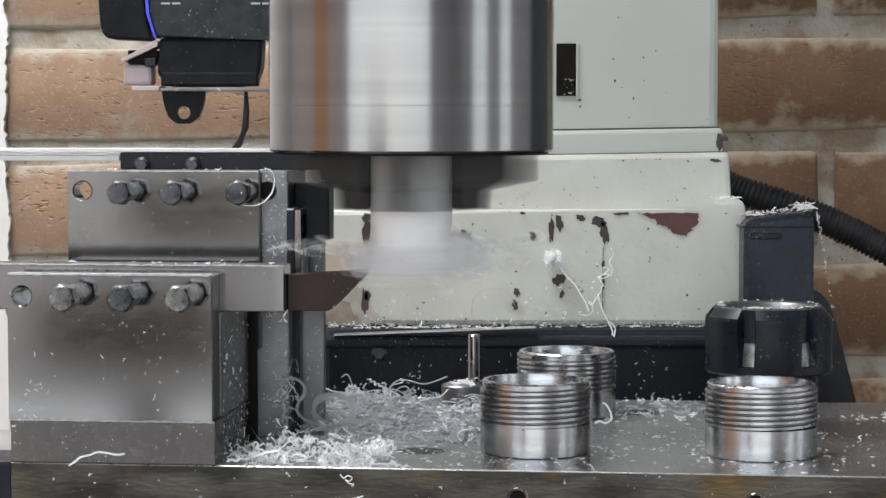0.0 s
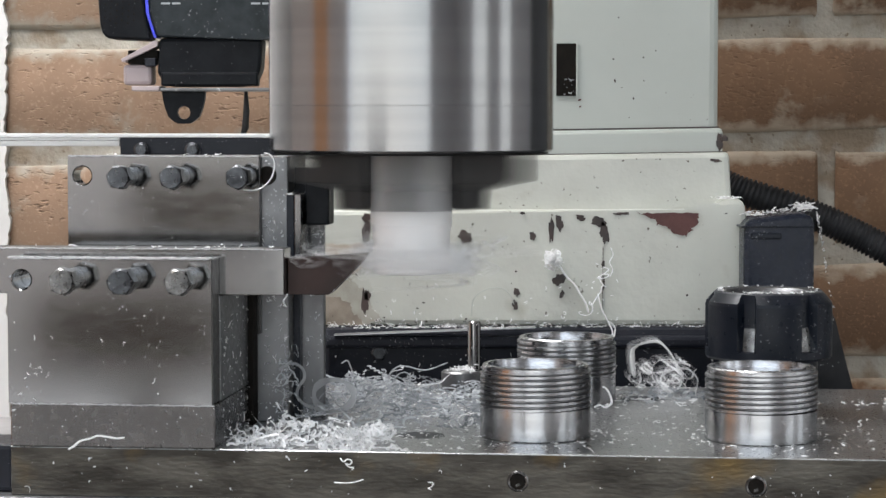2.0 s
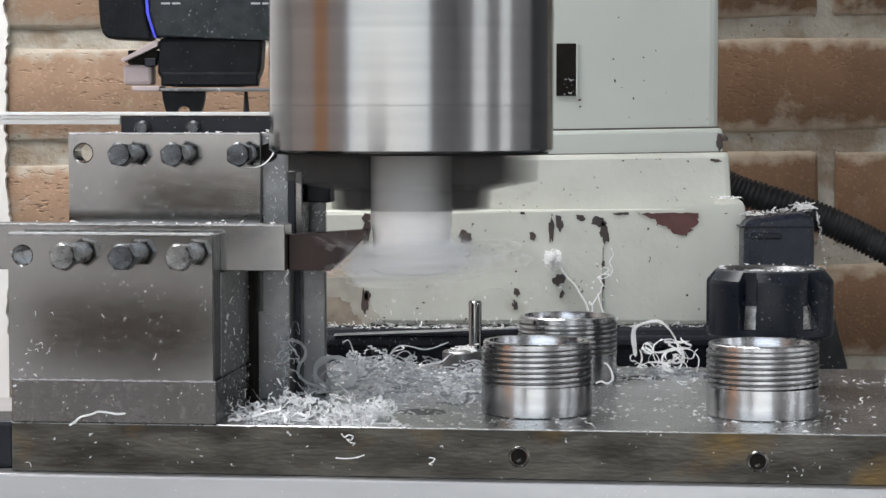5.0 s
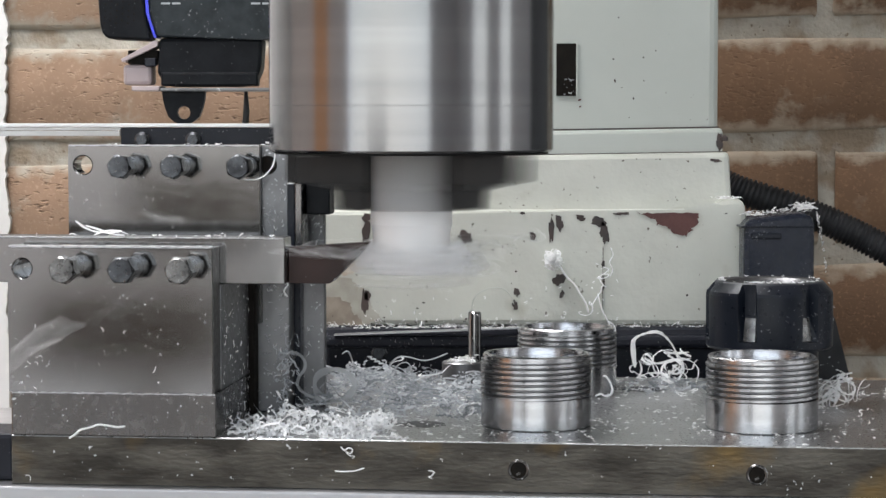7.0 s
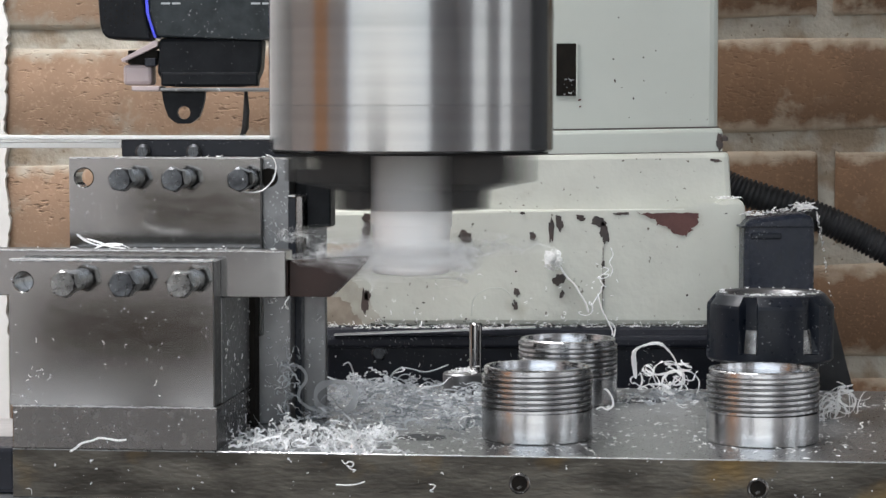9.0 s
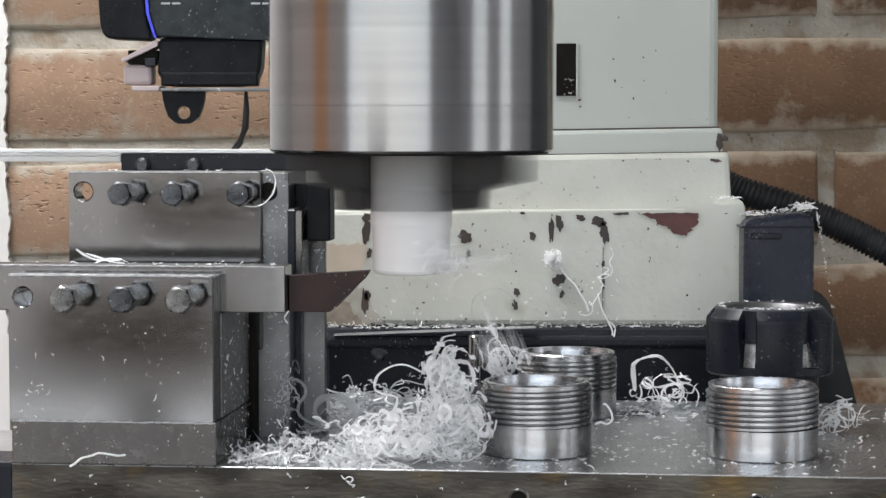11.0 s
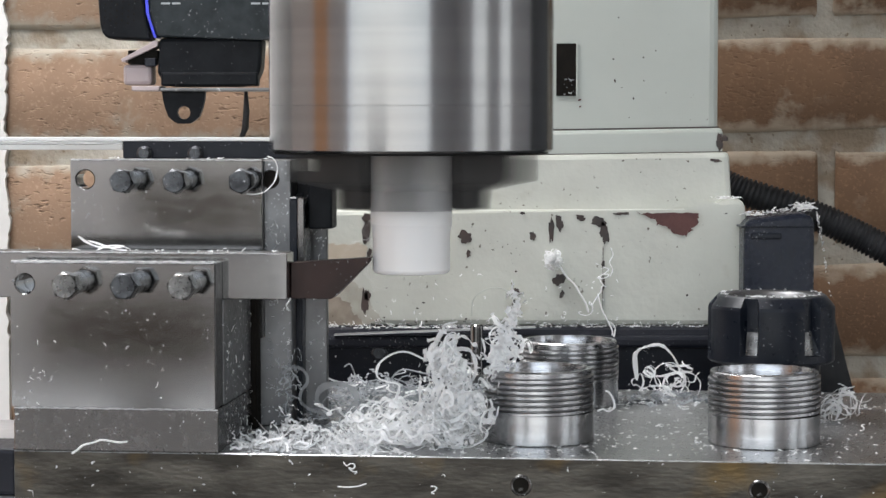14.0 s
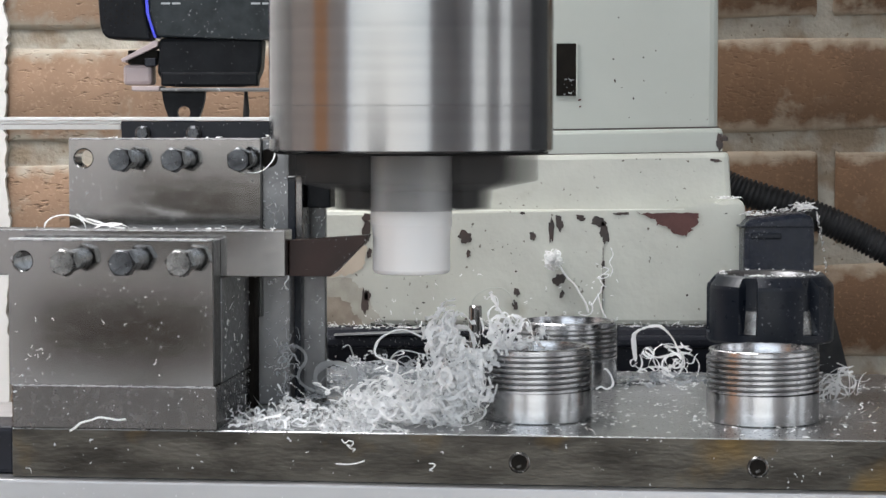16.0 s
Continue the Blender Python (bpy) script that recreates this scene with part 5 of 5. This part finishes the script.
thrown(wrap, 9.6, 10.1, on_table(-2, 4, 11.5))

# long ribbons that trail from the workpiece while it is cut
for k, (reach, z, turn0) in enumerate(((64, 9, 0), (48, 3, 130), (40, 6, 240), (56, -3, 60), (34, -6, 300), (70, 4, 190))):
    bm = bmesh.new()
    pts = [(15 + (reach - 15) * (u / 40) * math.cos(0.018 * u) + 2.2 * math.sin(0.9 * u), -0.55 * u + 2 * math.cos(0.8 * u), z * u / 40 + 2 * math.sin(0.5 * u + k)) for u in range(41)]
    bmesh_turn = Matrix.Rotation(radians(turn0), 3, "Z")
    tube(bm, [bmesh_turn @ Vector(p) for p in pts], 0.75, 5, 0, 0.6)
    ob = solo("swarf_ribbon", bm, white_swarf, pose(0, 0, 0), "long curly ribbon of white swarf whirling off the workpiece", "swarf", "swarf")
    thrown(ob, 9.5 + 0.1 * k, 10.2, on_table(-30 + 8 * k, 20 + 22 * k, 2.4 + 0.5 * k))

# a strand that lands on the shank, and one that hangs on a bolt for a moment and drops
bm = bmesh.new()
tube(bm, [(20 + 9 * math.cos(a), 0, 5.5 * math.sin(a)) for a in [math.pi * k / 20 for k in range(21)]], 0.5, 5, 0, 0.6)
arc = solo("swarf_strand", bm, white_swarf, pose(0, 0, 0), "arched white strand standing on the tool shank", "swarf", "swarf")
thrown(arc, 14.3, 14.57, turned_rest(-148, -8, 82.2, 0, 0, 0, (20, 0, 0)), 0.04)
bm = bmesh.new()
tube(bm, [(19 + 2.2 * math.sin(0.5 * k), 0.3 * math.sin(k), 13 - 1.25 * k) for k in range(25)], 0.6, 5, 0, 0.6)
drop = solo("swarf_strand", bm, white_swarf, pose(0, 0, 0), "wavy white strand that hangs on a clamp bolt", "swarf", "swarf")
hung = turned_rest(-126, TY0 - 20, 64, 0, 0, 0, (19, 0, 0))
rows = spin_rows(0, 14.2, cut_height)
rows += fly(14.2, 14.4, rows[-1][1], riding(hung, 14.4), 0.02, 4)
low = pose(-0.16, -0.14, -0.994, 85, 0, 20)
rows += [(14.55, riding(hung, 14.55))] + fly(14.55, 14.95, riding(hung, 14.55), low, 0.0, 4) + [(16.0, low)]
mover(drop, rows)

# the tuft that hangs from the blade, is caught up, and comes to lie on a collar
off = (20, 0, 0)
rt = random.Random(65)
bm = bmesh.new()
for k in range(120):
    u = rt.random() ** 1.7
    along, wide = -20 + 40 * u, 5.6 - 3.4 * u
    pts = curl(rt, rt.uniform(7, 18), rt.uniform(0.7, 1.3), 0.9, 1.0, False, (0.0,))
    mid = sum(pts, Vector()) / len(pts)
    c = Vector((along + rt.gauss(0, 1.5), rt.gauss(0, 0.5) * wide, rt.gauss(0, 0.5) * wide + 1.6 * math.sin(6 * u)))
    shaving(bm, rt, [q - mid + c + Vector(off) for q in pts], rt.uniform(0.6, 1.05))
tuft = solo("swarf_tuft", bm, white_swarf, pose(0, 0, 0), "elongated white swarf tuft that hangs and then lies on a collar", "swarf", "swarf")
hang = turned_rest(-31.0, -12, 51.5, 0, -57, 0, off)
lie = turned_rest(38, 10, 44.5, 0, -80, 40, off)
rows = spin_rows(0, 11.0, cut_height)
rows += fly(11.0, 11.3, rows[-1][1], riding(hang, 11.3), 0.0)
rows += [(t, riding(hang, t)) for t in (11.5, 12.0, 12.5, 12.9, 13.0)]
rows += fly(13.0, 13.6, riding(hang, 13.0), riding(lie, 13.6), 0.006, 6)
rows += [(t, riding(lie, t)) for t, _, _ in LIFT if 13.7 < t < 15.1]
slump = turned_rest(38.2, 4, 31.0, 0, -22, 30, off)
rows += fly(15.0, 15.3, riding(lie, 15.0), riding(slump, 15.3), 0.002, 4)
rows += [(t, riding(slump, t)) for t in (15.5, 16.0)]
mover(tuft, rows)

# chips that fly off during the cut and fall to the floor
FLUNG = ((2.30, 7, ((2.4, -75, -90, 53), (2.5, -53, -80, -6), (2.6, -45, -80, -140))),
         (2.60, 8, ((2.7, -53, -60, 42), (2.8, -58, -75, -20), (2.9, -60, -90, -140))),
         (2.83, 9, ((2.93, -46, -52, 62), (3.0, -50, -64, 34), (3.1, -60, -80, -40), (3.2, -64, -90, -160))),
         (3.30, 10, ((3.4, 160, -45, 52), (3.5, 290, -60, 20), (3.7, 420, -80, -200))),
         (6.87, 11, ((6.95, -118, -78, 58), (7.0, -142, -80, 46), (7.1, -190, -90, 0), (7.25, -230, -100, -150))))
for t0, seed, stops in FLUNG:
    rc = random.Random(seed)
    bm = bmesh.new()
    pts = curl(rc, 30, 0.34, 0.5, 1.0, False, (0.0,))
    mid = sum(pts, Vector()) / len(pts)
    shaving(bm, rc, [q - mid + Vector((19, 0, 0)) for q in pts], 0.9)
    chip = solo("swarf_curl", bm, white_swarf, pose(0, 0, 0), "white swarf curl flung off the workpiece", "swarf", "swarf")
    rows = spin_rows(0, t0, cut_height)
    last = rows[-1]
    for j, (t, x, y, z) in enumerate(stops):
        there = Matrix.Translation(Vector((x, y, z)) * MM) @ pose(0, 0, 0, 20 + 35 * j, 15 * seed + 30 * j, 40 * j) @ Matrix.Translation((-0.019, 0, 0))
        rows += fly(last[0], t, last[1], there, 0.0, 3)
        last = rows[-1]
    floor_rest = Matrix.Translation((last[1].translation.x, last[1].translation.y, -0.996)) @ pose(0, 0, 0, 80, 0, 30)
    rows += fly(last[0], last[0] + 0.4, last[1], floor_rest, 0.0, 4) + [(16.0, floor_rest)]
    mover(chip, rows)

# paint flakes on the column foot
FLAKES = ((-27.2, 77.6, 6.5, 4.5), (-27.4, 69.8, 4.6, 17.1), (-25.8, 58.5, 3.0, 6.0), (-28.2, 32.8, 3.8, 18.1), (-26.8, 36, 3.6, 7.0), (25.0, 67.2, 9.3, 7.2), (26.8, 58.4, 3.1, 4.0), (60.9, 67.8, 3.4, 6.6), (70.8, 70.8, 3.1, 17.8), (75.0, 74.7, 4.5, 10.5), (86.4, 77.4, 5.9, 3.6), (96.0, 75.3, 8.3, 7.2), (99.0, 69.3, 5.5, 13.2), (55.5, 79.9, 2.8, 2.0), (75.0, 44.5, 7.6, 7.9), (76.5, 36.7, 3.1, 4.6), (52.5, 37.9, 3.4, 5.9), (51.6, 31.0, 3.4, 5.9), (98.4, 52.7, 1.7, 5.3), (98.7, 42.7, 1.4, 7.2), (146.9, 78.9, 4.8, 1.6), (107.9, 79.6, 9.0, 2.0), (145.4, 75.3, 3.4, 6.6))
for k, (x, z, w, h) in enumerate(FLAKES):
    chip_patch(x, z, w, h, bare_dark, k)
SPECKS = ((105.4, 150.1, 1.1, 2.3), (104.5, 161.7, 1.2, 1.0), (120.6, 162.6, 1.2, 1.0), (109.0, 146.5, 0.9, 0.7), (120.9, 150.1, 0.8, 0.8), (115.4, 140.8, 0.8, 1.9), (107.2, 183.8, 0.9, 0.8), (127.2, 166.2, 0.7, 0.9), (113.0, 130.5, 0.7, 0.6))
for k, (x, z, w, h) in enumerate(SPECKS):
    chip_patch(x, z, w, h, bare_dark, 40 + k, 261.5)
chip_patch(161.2, 117.4, 3.6, 13, bare_dark, 60, 257.3)
chip_patch(158.6, 107.6, 7.0, 2.2, bare_dark, 61, 253.6)
rf = random.Random(31)
for k in range(16):
    x = rf.uniform(-48, 172)
    low = rf.random() < 0.6
    chip_patch(x, 21 + abs(rf.gauss(0, 3.5)) if low else rf.uniform(24, 80), rf.uniform(0.6, 2.0), rf.uniform(0.5, 1.5), bare_dark, 70 + k)
bm = bmesh.new()
prism(bm, ragged_edge([(97.95, 28), (98.2, 28), (98.4, 62), (98.15, 62)], 6, 0.06, 9), 245.5, 247)
part("paint_crack", bm, bare_dark, mill, "hairline crack in the paint")
for k, (x, z, w, h) in enumerate(((86.5, 139.9, 2.0, 1.5), (86.8, 136.3, 1.4, 1.0), (85.0, 154.4, 1.3, 1.6))):
    chip_patch(x, z, w, h, bare_primer, 200 + k, 261.4)
rs = random.Random(17)
bm = bmesh.new()
for k in range(9):
    pts = curl(rs, rs.uniform(1.5, 4.5), 0.5, 0.8, 0.6)
    shaving(bm, rs, [Vector((77.5 + 0.7 * k, 260.2, 143 + 1.1 * (k * 7 % 9))) + Vector((q.x, -0.2 * abs(q.y), q.z)) for q in pts], rs.uniform(0.25, 0.45), 0.02)
solo("swarf_dust", bm, shaded_thin_swarf, pose(0, 0, 0), "bits of swarf caught in the column slot", "swarf", "swarf", "stuff")
bm = bmesh.new()
prism(bm, [(-77, 108.25), (165, 112.2), (165, 112.5), (-77, 108.55)], 256, 258.4)
part("joint_line", bm, bare_dark, mill, "thin dark line along the casting joint")
bm = bmesh.new()
prism(bm, ragged_edge([(116, 80.2), (121, 78.2), (126, 76.8), (127, 74), (132, 72.6), (136, 69.8), (140, 68.2), (143, 68.4), (145.5, 71.5), (148, 73.5), (149.4, 80.2), (140, 79.9), (130, 80.3)], 3, 0.38), 245.4, 248)
part("flake_or_light_patch", bm, bare_primer, mill, "large bare patch showing red primer")

for edge, seed, y, stain in (([(-60, 20.4), (-26, 20.4), (-20, 24), (-24, 29), (-27, 35), (-31, 41), (-37, 45.5), (-60, 45)], 8, 245.7, grime_pale), ([(-60, 20.5), (-29, 20.5), (-31, 25), (-35, 27), (-36, 32), (-42, 35), (-60, 36)], 9, 245.55, grime_brown)):
    bm = bmesh.new()
    prism(bm, ragged_edge(edge, seed, 0.5), y, 247.5)
    part("grime_patch", bm, stain, mill, "oily brown grime on the paint")
# warm reflected light on the foot, painted as a tan patch
bm = bmesh.new()
prism(bm, ragged_edge([(-60, 47), (-44, 46), (-36, 47.5), (-30, 50), (-28, 55), (-27, 62), (-31, 64), (-38, 63), (-45, 64), (-60, 63)], 4, 0.35), 245.6, 247.5)
part("flake_or_light_patch", bm, tan_light_paint, mill, "tan patch painted as warm light reflected onto the foot")
bm = bmesh.new()
prism(bm, [(-44, 15.9), (62, 20.0), (62, 20.7), (-44, 16.5)], 231.6, 239.4)
part("worn_edge", bm, slab_steel, mill, "thin worn bright edge")

# bricks of the wall, course by course
meshes = [brick_mesh(k, brick_mat) for k in range(6)]
brown = [brick_mesh(k + 6, brick_dark) for k in range(4)]
PITCH, COURSE = 253.0, 86.3
rnd = random.Random(9)
for row in range(-13, 17):
    z = 150.2 + row * COURSE
    for col in range(-3, 8):
        x = 183 + PITCH * (col + 0.5) + (PITCH / 2 - 4 if row % 2 else 0)
        if x < -318 - 60 or x > 560:
            continue
        b = new("brick", brown[rnd.randrange(4)] if x > 160 else meshes[rnd.randrange(6)])
        b.parent = wall
        b.matrix_local = pose(x * MM, 0.767, z * MM, 0, 180 * rnd.randrange(2) * 0, 0)

motions()
